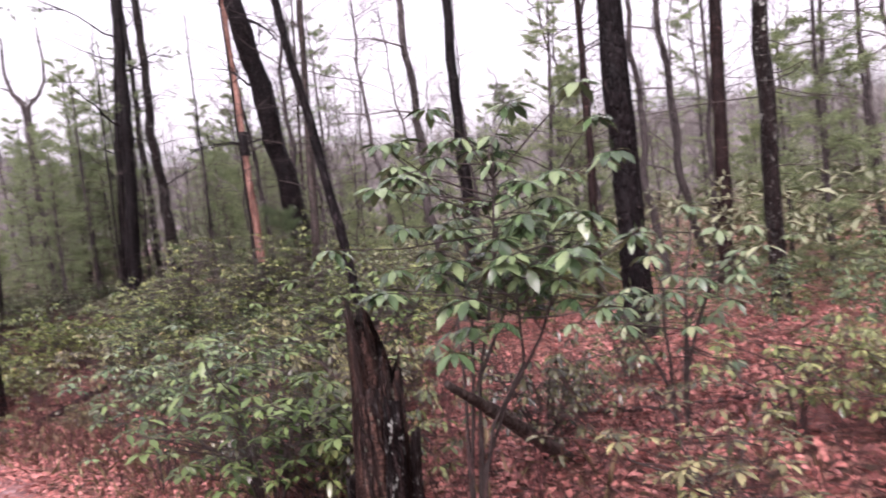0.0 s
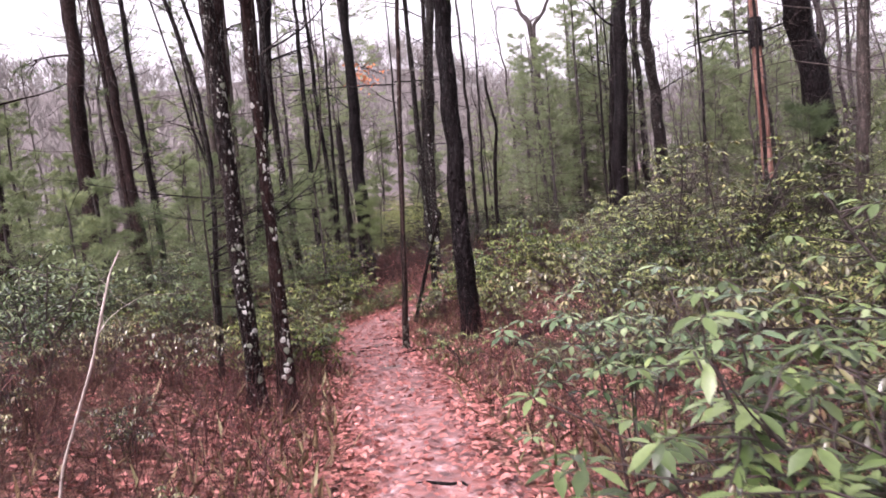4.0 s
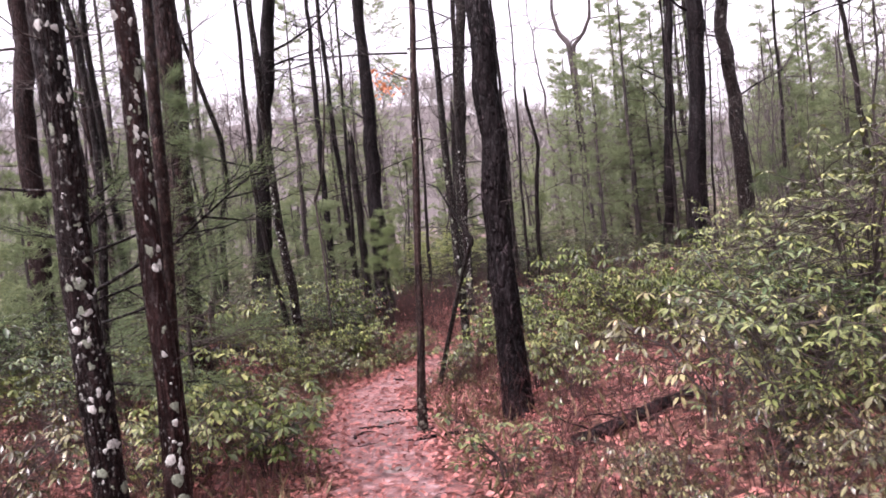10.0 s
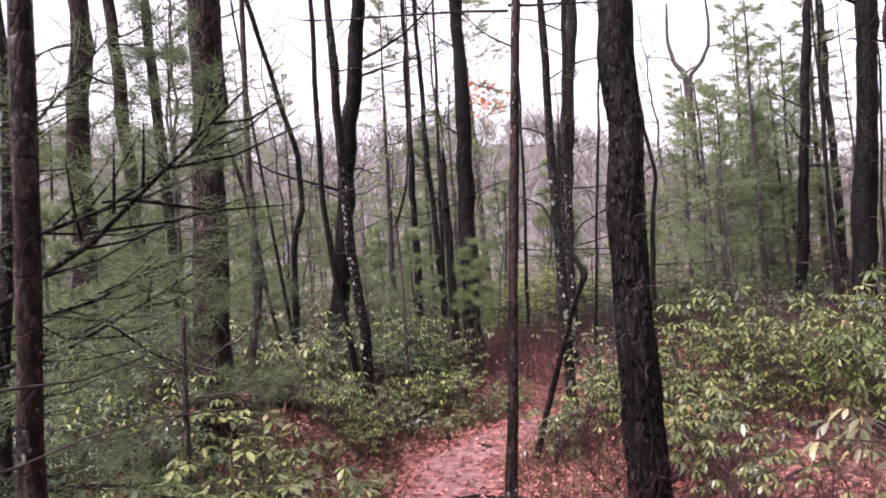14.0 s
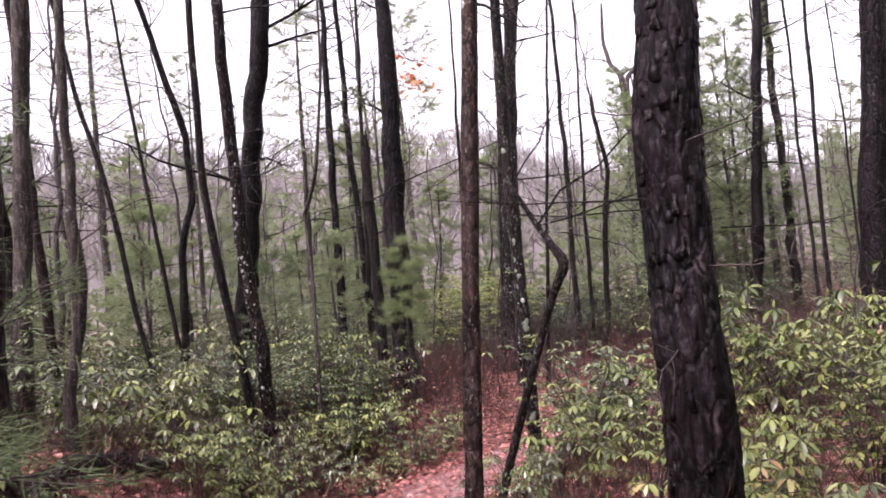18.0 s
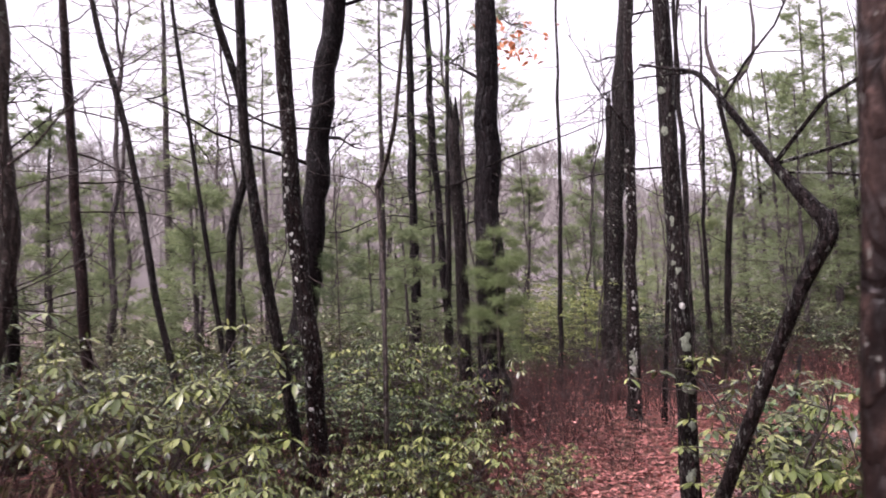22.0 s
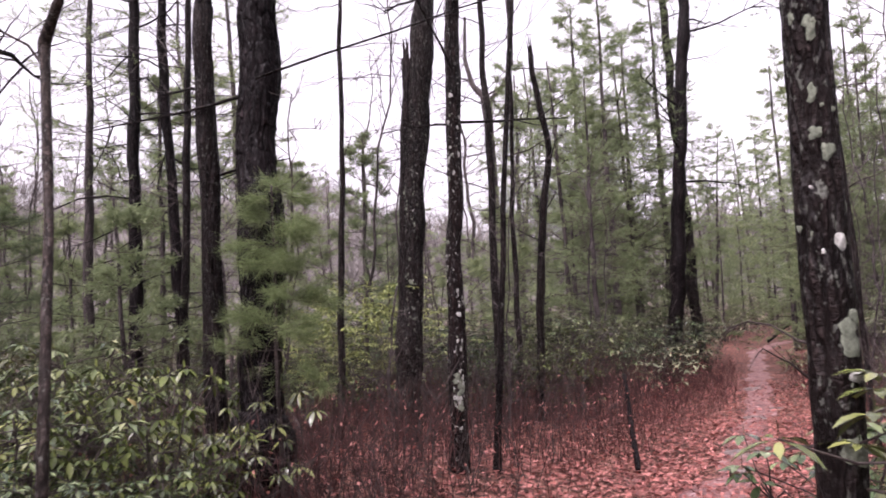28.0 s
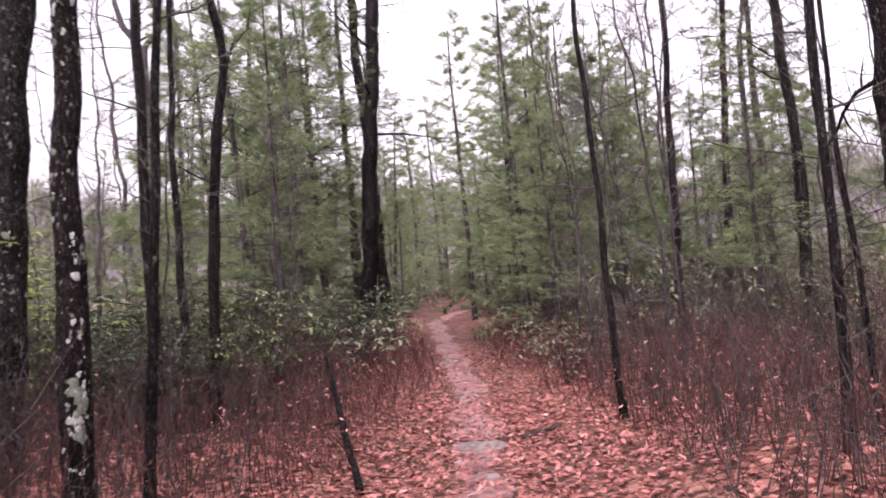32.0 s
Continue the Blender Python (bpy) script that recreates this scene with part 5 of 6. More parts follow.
def shape_of(kind, v, coarse):
    if (kind, v, coarse) not in SHAPES:
        kw = dict(KINDS[kind][v][2])
        if coarse:
            kw.update(fine=False, whorls=int(kw["whorls"] * 0.6), size=kw["size"] * 1.15)
        SHAPES[kind, v, coarse] = shrub_geo(np.random.default_rng(KINDS[kind][v][3]), **kw)
    return SHAPES[kind, v, coarse]


def put_shrub(kind, x, y, size, rng):
    """The shrubs close to the path stand singly; those behind grow together into thickets."""
    v = int(rng.integers(0, len(KINDS[kind])))
    name, label, kw, seed = KINDS[kind][v]
    m = pose(x, y, float(height(x, y)), rng.normal() * 4, rng.normal() * 4, rng.uniform(0, 360)) @ Matrix.Diagonal((size, size, size * rng.uniform(0.85, 1.15), 1))
    near = min(np.hypot(x - a, y - b) for a, b in CENTRE[2:17])
    sgs, lg, wood, leaf = shape_of(kind, v, near > 4.3)
    if near > 4.3:
        big = THICKET.setdefault(leaf, Geo())
        w = np.array(m)
        verts = np.vstack(lg.v) @ w[:3, :3].T + w[:3, 3]
        big.add(verts, np.vstack(lg.q) if lg.q else None, np.vstack(lg.t) if lg.t else None)
        return
    if (kind, v) not in FIRST:
        FIRST[kind, v] = shrub(name, label, (x, y), seed, geo=(sgs, lg, wood, leaf))
        return
    copy_thing(FIRST[kind, v], m)


rng = np.random.default_rng(8)
taken = []
for gxx in np.arange(-30, 10, 0.72):
    for gyy in np.arange(-3, 42, 0.72):
        x, y = gxx + rng.uniform(-0.34, 0.34), gyy + rng.uniform(-0.34, 0.34)
        d = float(trail_dist(x, y))
        r = rng.random()
        near = min(np.hypot(x - a, y - b) for a, b in CENTRE[1:15])
        if d < (0.9 if 8 < y < 15 else 0.98) or near > 17 or np.hypot(x + 5.4, y - 10.3) < 0.6 or np.hypot(x + 6.9, y - 11.2) < 0.7:
            continue
        s = -0.58 * x + 0.81 * y
        side = (x - np.interp(y, CENTRE[:, 1], CENTRE[:, 0]))
        if np.hypot(x + 11.0, y - 11.5) < 0.7 or np.hypot(x + 9.9, y - 11.0) < 1.0 or np.hypot(x + 8.9, y - 10.6) < 0.8:
            continue
        size = rng.uniform(0.75, 1.2) * (0.95 + 0.3 * math.sin(1.7 * x + 0.6 * y) * math.sin(1.3 * y - 0.5 * x + 1))
        if near > 9 and r < 0.45:
            continue
        if side > 0 and 12.5 < y < 21 and d > 1.2 and (x + 11.17) * 0.8 > (y - 15.6) * 0.6:
            if r < 0.72:
                put_shrub("high_gold" if r < 0.36 else "gold", x, y, size * (0.85 if y < 14 else 1.05), rng)
            continue
        if side < 0 and 14.5 < y < 24 and d > 1.6 and (x + 10.3) * 3.2 + (y - 13.9) * 3.3 < 0:
            if r < 0.75:
                put_shrub("high_gold" if r < 0.35 else "green", x, y, size * 0.9, rng)
            continue
        if y > 16.2 and d < 4.6 and side < 0:
            if d > 3.4 and r < 0.5 and np.hypot(x + 15.5, y - 20.9) > 1.7:
                put_shrub("dark", x, y, size * 0.9, rng)
            elif r < 0.12:
                put_shrub("bare", x, y, size, rng)
            continue
        if y > 16.2 and side > 0:
            if d < 3.2:
                if r < 0.22:
                    put_shrub("bare", x, y, size, rng)
            elif r < 0.5:
                put_shrub("bare" if r < 0.3 else "mid", x, y, size, rng)
            continue
        if x > 0.7 and y < 11 and d > 0:
            if r < 0.3:
                put_shrub("green" if r < 0.15 else "dark", x, y, size * 0.6, rng)
            continue
        if np.hypot(x + 0.4, y - 3.2) < 1.0 or np.hypot(x - 0.2, y - 3.5) < 0.9 or y < 2.2 and d < 2.2:
            continue
        if side > 0 and y > 8.5 and x > -6.2 and d > 2.6:
            if r < 0.7:
                put_shrub("tall" if (x > -4.5 and r < 0.08) else "dark" if r < 0.3 else "mid", x, y, size * 0.8, rng)
            continue
        if side > 0:
            if r < (0.34 if d < 2.6 and 7 < y < 11.5 else 0.66) and (d < 1.6 or math.sin(1.9 * x + 1.1) * math.sin(1.6 * y) > -0.45):
                put_shrub("olive" if r < 0.42 and y < 11.5 else "green", x, y, size * (1.0 if d > 1.5 else 0.8), rng)
            continue
        if y < 8.2 and d < 3.4:
            if np.hypot(x + 6.1, y - 6.8) < 1.2:
                x -= 2.4
            if r < 0.13:
                put_shrub("olive", x, y, size * 0.6, rng)
            elif r < 0.3:
                put_shrub("bare", x, y, size * 0.8, rng)
            continue
        if d < 1.7:
            if r < (0.85 if d > 1.3 or y < 9.5 or y > 13.5 else 0.12):
                put_shrub("gold" if r < 0.6 else "green", x, y, size * 0.75, rng)
        elif d < 4:
            if r < 0.82:
                put_shrub("dark" if y < 11 and r < 0.55 else "green" if r < 0.4 else "gold" if r < 0.66 else "mid", x, y, size * 0.95, rng)
        elif r < 0.85:
            put_shrub("dark" if r < 0.6 else "mid", x, y, size * 0.9, rng)
made = 0
while made < 750:
    x, y = rng.uniform(-55, 28), rng.uniform(0, 75)
    near = min(np.hypot(x - a, y - b) for a, b in CENTRE[2:17])
    d = float(trail_dist(x, y))
    if near < 8 or d < 2.0 or (y > 16 and d < 3.5) or near > 50 or rng.random() > math.exp(-(near - 8) / 26):
        continue
    made += 1
    put_shrub("far", x, y, rng.uniform(0.8, 1.9), rng)
made = 0
while made < 330:
    y = rng.uniform(27, 64)
    x = np.interp(y, CENTRE[:, 1], CENTRE[:, 0]) + rng.choice([-1, 1]) * (1.3 + abs(rng.normal()) * 7)
    put_shrub("far", x, y, rng.uniform(0.6, 1.5), rng)
    made += 1
for x, y, k in ((-12.3, 14.9, 0.6), (-12.9, 15.3, 0.8), (-13.3, 15.0, 0.95), (-13.4, 16.1, 0.75), (-13.9, 15.6, 1.1), (-14.6, 16.6, 1.1), (-13.6, 14.2, 1.1), (-14.6, 15.0, 1.2)):
    put_shrub("dark", x, y, k * 0.9, rng)
for x, y, k in ((-4.5, 9.2, 0.6), (-4.0, 9.6, 0.75), (-3.7, 9.0, 0.6), (-3.5, 9.9, 0.8), (-4.3, 10.3, 0.65), (-4.9, 9.6, 0.5), (-3.1, 8.7, 0.7), (-4.0, 8.6, 0.5), (-5.0, 12.2, 0.8), (-4.2, 11.2, 0.8), (-2.9, 9.6, 0.9)):
    put_shrub("mid" if k > 0.7 else "olive", x, y, k, rng)
for x, y, k in ((-3.9, 11.2, 0.78), (-3.2, 11.0, 0.8), (-2.5, 10.9, 0.85), (-4.5, 11.9, 0.7), (-3.4, 12.1, 0.95), (-2.0, 10.0, 0.75), (-1.5, 9.0, 0.7), (-1.2, 10.6, 0.9), (-5.0, 12.9, 0.75), (-0.6, 8.4, 0.7), (-1.9, 12.2, 1.0)):
    put_shrub("tall", x, y, k, rng)
for x, y, k in ((-11.75, 14.95, 0.5), (-11.9, 15.6, 0.6), (-12.1, 16.2, 0.6), (-11.35, 14.25, 0.45), (-11.7, 13.95, 0.6), (-12.4, 16.9, 0.55), (-12.0, 13.6, 0.7), (-12.5, 15.1, 0.7), (-12.7, 16.0, 0.75), (-12.2, 14.5, 0.65)):
    put_shrub("green", x, y, k, rng)
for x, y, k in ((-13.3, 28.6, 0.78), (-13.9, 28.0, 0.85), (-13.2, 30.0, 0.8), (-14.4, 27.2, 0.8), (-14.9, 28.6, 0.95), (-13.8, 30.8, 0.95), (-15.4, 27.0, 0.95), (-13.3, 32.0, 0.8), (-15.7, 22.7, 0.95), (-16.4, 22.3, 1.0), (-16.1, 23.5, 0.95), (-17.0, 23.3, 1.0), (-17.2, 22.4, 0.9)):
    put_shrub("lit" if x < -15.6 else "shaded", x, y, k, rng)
for x, y, k in ((-9.7, 9.8, 0.8), (-10.3, 10.0, 0.9), (-9.0, 9.5, 0.7), (-9.4, 10.35, 0.5), (-9.8, 10.6, 0.5), (-9.3, 11.0, 0.35), (-10.1, 11.35, 0.36), (-9.6, 11.5, 0.35), (-10.3, 10.75, 0.4), (-10.75, 12.35, 0.5), (-11.1, 12.8, 0.7), (-11.4, 12.4, 0.8), (-11.6, 13.0, 0.8)):
    put_shrub("gold", x, y, k, rng)
for i in range(28):
    x, y = rng.uniform(-18, -13.2), rng.uniform(23.5, 34)
    put_shrub("mid" if i % 3 else "dark", x, y, rng.uniform(0.8, 1.35), rng)
for leaf, big in THICKET.items():
    tagged(big.finish("laurel_thicket", leaf), "dense evergreen laurel thicket under the trees", "shrubs", kind="stuff")


# ---------------------------------------------------------------- pines with green boughs
def plume(ng, s, d, ln, rng, sides, needle, width, n, rise=0.05, loose=0.2):
    """One flat bough: a curved stem, side twigs to both hands and brushes of needles along them. Returns the wood."""
    d = np.array(d, float)
    d /= np.linalg.norm(d)
    across = np.cross(d, (0, 0, 1.0))
    across /= np.linalg.norm(across) + 1e-9
    e = np.array(s) + d * ln + (0, 0, rise * ln)
    m = (np.array(s) + e) / 2 + (0, 0, -0.05 * ln)
    wood = [([s, m, e], 0.0035 + 0.006 * ln)]
    at, ways = [e], [d]
    for i in range(sides):
        u = 0.22 + 0.74 * (i + rng.random()) / sides
        q = (1 - u) ** 2 * np.array(s) + 2 * u * (1 - u) * m + u * u * e
        w = d * 0.75 + across * (1 if i % 2 else -1) * rng.uniform(0.5, 1.0) + (0, 0, rng.normal() * loose * 1.3)
        w /= np.linalg.norm(w)
        sl = ln * (0.16 + 0.38 * (1.05 - u)) * rng.uniform(0.7, 1.2)
        wood.append(([q, q + w * sl * 0.5 + (0, 0, -0.02 * ln), q + w * sl], 0.0018 + 0.003 * ln))
        for f in (0.4, 0.7, 1.0):
            at.append(q + w * sl * f)
            ways.append(w)
    at, ways = np.repeat(np.array(at), n, 0), np.repeat(np.array(ways), n, 0)
    k = len(at)
    ng.blades(at + rng.normal(size=(k, 3)) * 0.02 - ways * rng.uniform(0, 0.6, (k, 1)) * needle, ways * 0.85 + rng.normal(size=(k, 3)) * (0.55, 0.55, 0.4) + (0, 0, -0.05), needle * rng.uniform(0.7, 1.2, k), width, rng)
    return wood


def pine_boughs(parent, rng, h, low, reach, step, per, sides, needle_len, width, mat, n_needles=10, wood=TWIG, flat=0.15, trunk=None, rise=0.05, thin=1.0, taper=0.75, waist=0.0, loose=0.2):
    ng = Geo()
    z = low
    while z < h:
        f = (z - low) / max(0.1, h - low)
        turn = rng.uniform(0, 6.283)
        for j in range(per):
            if rng.random() < 0.15:
                continue
            a = turn + 6.283 * j / per + rng.normal() * 0.25
            ln = reach * (1 - taper * f) * rng.uniform(0.65, 1.15) * (1 - waist * max(0.0, 0.35 - f) / 0.35)
            g = Geo() if trunk is None else trunk
            for line, r in plume(ng, np.array([0, 0, max(0.3, z + rng.normal() * step * 0.35)]), (math.cos(a), math.sin(a), flat + 0.35 * f + rng.normal() * loose), ln, rng, sides, needle_len, width, n_needles, rise, loose):
                g.tube(line, [r * thin, r * 0.7 * thin, r * 0.25 * thin], 4 if trunk is None else 3, cap=False)
            if trunk is None:
                g.finish("bough", wood, parent)
        z += step * rng.uniform(0.75, 1.25)
    ng.finish("needles" if trunk is None else "crown", mat, parent)


def young_pine(at, seed, h, reach, low=0.35, label="young white pine with soft green needles", **kw):
    rng = np.random.default_rng(seed)
    t = thing("young_pine", label, "tree", "young pines", (*at, float(height(*at))))
    g = Geo()
    p = stem_line(h, (0, 0), 0.01, rng)
    g.tube(p, np.linspace(0.006 + 0.006 * h, 0.004, len(p)), 7)
    g.finish("trunk", BARK_GREY, t, smooth=True)
    pine_boughs(t, rng, h, low, reach, 0.3, 5, 9, 0.1, 0.0034, NEEDLE, n_needles=15, thin=0.8, loose=0.3, **kw)
    return t


def reaching_pine():
    at = (-7.75, 7.85)
    z0 = float(height(*at))
    rng = np.random.default_rng(301)
    t = thing("young_pine", "young white pine reaching over the laurel with thin dark boughs", "tree", "young pines", (*at, z0))
    g = Geo()
    p = stem_line(2.3, (0.02, 0.02), 0.01, rng)
    g.tube(p, np.linspace(0.022, 0.006, len(p)), 7)
    g.finish("trunk", BARK_GREY, t, smooth=True)
    ng = Geo()
    for z, d, ln in ((1.35, (0.86, 0.3, 0.42), 1.55), (1.15, (0.9, 0.42, 0.28), 1.1), (1.6, (0.7, 0.65, 0.35), 1.2), (1.75, (0.9, -0.1, 0.35), 0.9), (1.3, (0.3, 0.9, 0.3), 1.0), (1.9, (0.55, 0.3, 0.4), 0.9), (1.2, (-0.6, 0.7, 0.2), 0.8), (1.7, (-0.7, -0.4, 0.2), 0.7), (1.0, (0.8, 0.05, 0.12), 0.8), (0.8, (0.75, 0.35, -0.05), 0.9)):
        g = Geo()
        for line, r in plume(ng, (0.02 * z, 0.02 * z, z), d, ln, rng, 12, 0.1, 0.003, 16):
            g.tube(line, [r * 1.1, r * 0.8, r * 0.3], 5, cap=False)
        g.finish("bough", BARK_OAK, t, smooth=True)
    ng.finish("needles", NEEDLE, t)


reaching_pine()
young_pine((-8.9, 9.4), 302, 3.2, 1.0, 0.8)
eg = thing("pine_bough", "soft green pine boughs hanging in front of a trunk", "tree", "young pines", (-13.52, 17.36, float(height(-13.52, 17.36))))
rng = np.random.default_rng(303)
g = Geo()
p = stem_line(2.3, (-0.02, 0.0), 0.01, rng)
g.tube(p, np.linspace(0.025, 0.006, len(p)), 7)
g.finish("trunk", BARK_GREY, eg)
pine_boughs(eg, rng, 2.25, 1.15, 0.46, 0.19, 4, 8, 0.12, 0.0032, NEEDLE_BRIGHT, n_needles=20, flat=-0.05, rise=-0.3, thin=0.6, taper=0.35, loose=0.4)
young_pine((-16.2, 17.2), 304, 2.6, 0.9, 0.5)
young_pine((-18.5, 13.0), 305, 3.0, 1.2, 0.4)
young_pine((-14.5, 12.0), 306, 2.4, 0.9, 0.4)
young_pine((-17.0, 25.0), 307, 3.6, 1.2, 0.4)
young_pine((-9.5, 33.0), 308, 4.5, 1.5, 0.4)
young_pine((-6.5, 19.0), 309, 2.5, 1.0, 0.4)
young_pine((-2.5, 11.5), 310, 2.2, 0.9, 0.5)


# ---------------------------------------------------------------- the woods behind
def far_pine(seed, h, low, reach):
    rng = np.random.default_rng(seed)
    t = thing("pine_tree", "pine with grey-green layered boughs among bare trees", "tree", "woods")
    g = Geo()
    p = stem_line(h, (rng.normal() * 0.02, rng.normal() * 0.02), 0.02, rng, 0.6)
    g.tube(p, np.linspace(0.011 * h, 0.02, len(p)), 8)
    pine_boughs(t, rng, h, low, reach, 0.55 if h > 9 else 0.45, 5, 8, 0.15, 0.015, NEEDLE_HAZY, n_needles=8, trunk=g, flat=0.05, waist=0.3, loose=0.3)
    g.finish("trunk", BARK_HAZY, t, smooth=True)
    return t


def far_bare(seed, h, d, limbs):
    rng = np.random.default_rng(seed)
    t = thing("bare_tree", "bare thin winter tree in the woods behind", "tree", "woods")
    g = Geo()
    p = stem_line(h, (rng.normal() * 0.03, rng.normal() * 0.03), 0.075, rng, 0.35)
    g.tube(p, np.linspace(d / 2, 0.01, len(p)), 7, 0.05, True, rng)
    g.finish("trunk", BARK_HAZY, t, smooth=True)
    g = Geo()
    for i in range(limbs):
        z = h * (0.14 + 0.84 * (i + rng.random()) / limbs)
        s = np.array([np.interp(z, p[:, 2], p[:, c]) for c in range(3)])
        a = rng.uniform(0, 6.283)
        ln = h * rng.uniform(0.06, 0.2)
        q, dd = s, np.array([math.cos(a), math.sin(a), rng.uniform(0.0, 1.1)])
        line = [q]
        for k in range(4):
            dd = dd / np.linalg.norm(dd)
            q = q + dd * ln / 4
            dd = dd + rng.normal(size=3) * 0.28 + (0, 0, 0.08)
            line.append(q)
        line = np.array(line)
        g.tube(line, np.linspace(d * 0.09 + 0.005, 0.003, 5), 3, cap=False)
        n = 16
        f = rng.uniform(0.4, 4, n)
        b = np.stack([np.interp(f, np.arange(5), line[:, c]) for c in range(3)], -1)
        w = dd[None] + rng.normal(size=(n, 3)) * 0.75
        g.blades(b, w, ln * rng.uniform(0.15, 0.6, n), 0.011, rng)
        e = b + w / np.linalg.norm(w, axis=1)[:, None] * ln * 0.15
        g.blades(e, w + rng.normal(size=(n, 3)) * 0.7, ln * rng.uniform(0.1, 0.4, n), 0.008, rng)
    g.finish("crown", TWIG_HAZY, t)
    return t


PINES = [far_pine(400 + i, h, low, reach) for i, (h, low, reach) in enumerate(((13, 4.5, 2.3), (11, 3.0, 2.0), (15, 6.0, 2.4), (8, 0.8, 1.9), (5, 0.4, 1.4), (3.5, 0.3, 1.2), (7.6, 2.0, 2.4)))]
BARES = [far_bare(420 + i, h, d, n) for i, (h, d, n) in enumerate(((9, 0.10, 22), (11, 0.14, 24), (7, 0.065, 20), (12, 0.18, 24), (5, 0.045, 18)))]
STARTS = [(-24.0, 30.0), (-5.0, 33.0), (-30.0, 22.0), (-10.2, 38.0), (-15.6, 31.5), (-7.4, 32.0), (-22.0, 26.0), (-7.4, 31.4), (-9.0, 40.0), (-3.0, 24.0), (-25.0, 18.0), (1.5, 18.0)]
for ob, (x, y) in zip(PINES + BARES, STARTS):
    ob.location = (x, y, float(height(x, y)))
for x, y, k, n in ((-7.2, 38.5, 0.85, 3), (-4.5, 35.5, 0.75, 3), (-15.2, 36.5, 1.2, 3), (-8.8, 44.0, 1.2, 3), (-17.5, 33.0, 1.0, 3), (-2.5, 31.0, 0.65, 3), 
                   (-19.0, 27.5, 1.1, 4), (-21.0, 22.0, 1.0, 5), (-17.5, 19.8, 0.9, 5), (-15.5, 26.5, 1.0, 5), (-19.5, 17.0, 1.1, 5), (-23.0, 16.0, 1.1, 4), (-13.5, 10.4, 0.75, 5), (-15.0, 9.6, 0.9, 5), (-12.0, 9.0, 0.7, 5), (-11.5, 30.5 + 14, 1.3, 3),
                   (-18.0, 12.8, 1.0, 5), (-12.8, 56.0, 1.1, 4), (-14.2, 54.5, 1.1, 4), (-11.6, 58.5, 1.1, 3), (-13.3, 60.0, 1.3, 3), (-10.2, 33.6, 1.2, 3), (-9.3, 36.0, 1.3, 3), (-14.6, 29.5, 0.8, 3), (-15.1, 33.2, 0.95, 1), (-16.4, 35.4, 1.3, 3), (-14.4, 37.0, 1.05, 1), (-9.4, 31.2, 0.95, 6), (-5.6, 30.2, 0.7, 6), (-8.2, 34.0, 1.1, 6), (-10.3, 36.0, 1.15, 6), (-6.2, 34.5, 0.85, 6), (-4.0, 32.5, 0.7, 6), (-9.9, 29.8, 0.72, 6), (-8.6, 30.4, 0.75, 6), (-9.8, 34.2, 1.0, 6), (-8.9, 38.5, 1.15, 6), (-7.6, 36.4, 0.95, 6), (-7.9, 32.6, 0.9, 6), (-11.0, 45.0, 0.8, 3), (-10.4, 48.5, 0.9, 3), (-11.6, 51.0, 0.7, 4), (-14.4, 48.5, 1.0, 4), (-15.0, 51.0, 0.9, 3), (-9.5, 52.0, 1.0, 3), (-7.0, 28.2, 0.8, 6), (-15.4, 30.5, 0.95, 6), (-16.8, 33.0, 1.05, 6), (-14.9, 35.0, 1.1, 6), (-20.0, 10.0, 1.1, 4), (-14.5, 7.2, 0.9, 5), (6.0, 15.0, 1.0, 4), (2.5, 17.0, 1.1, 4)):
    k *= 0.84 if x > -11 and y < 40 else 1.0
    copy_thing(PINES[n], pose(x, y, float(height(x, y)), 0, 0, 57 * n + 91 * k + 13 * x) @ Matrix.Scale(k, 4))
rng = np.random.default_rng(9)
spots = [tuple(s) for s in STARTS]
made = 0
while made < 300:
    x, y = rng.uniform(-62, 32), rng.uniform(2, 85)
    near = min(np.hypot(x - a, y - b) for a, b in CENTRE[2:15])
    d = float(trail_dist(x, y))
    if near < 7.0 or d < 2.2 or near > 70 or rng.random() > math.exp(-(near - 7) / 30):
        continue
    if min(np.hypot(x - a, y - b) for a, b in spots) < 1.0:
        continue
    if -8 < x < 4 and 14 < y < 42 and rng.random() < 0.6:
        continue
    spots.append((x, y))
    made += 1
    pine = rng.random() < (0.12 if -7 < x < 0 and y < 40 else 0.45) and near > 9
    src = PINES[int(rng.integers(3 if x > -11 else 0, 6))] if pine else BARES[int(rng.integers(0, 5))]
    k = rng.uniform(0.5, 0.8) if src in PINES[:3] and near < 55 or src is PINES[3] and -10 < x < 4 and y < 45 else rng.uniform(0.8, 1.25)
    copy_thing(src, pose(x, y, float(height(x, y)) - 0.1, rng.normal() * 2.5, rng.normal() * 2.5, rng.uniform(0, 360)) @ Matrix.Scale(k, 4))


made = 0
while made < 70:
    x, y = rng.uniform(-48, 2), rng.uniform(10, 62)
    near = min(np.hypot(x - a, y - b) for a, b in CENTRE[2:17])
    if near < 8 or near > 36 or float(trail_dist(x, y)) < 4 or x > -11 and y < 22 or min(np.hypot(x - a, y - b) for a, b in spots) < 1.2:
        continue
    spots.append((x, y))
    made += 1
    copy_thing(PINES[4 if made % 2 else 5], pose(x, y, float(height(x, y)) - 0.1, 0, 0, rng.uniform(0, 360)) @ Matrix.Scale(rng.uniform(0.7, 1.3), 4))


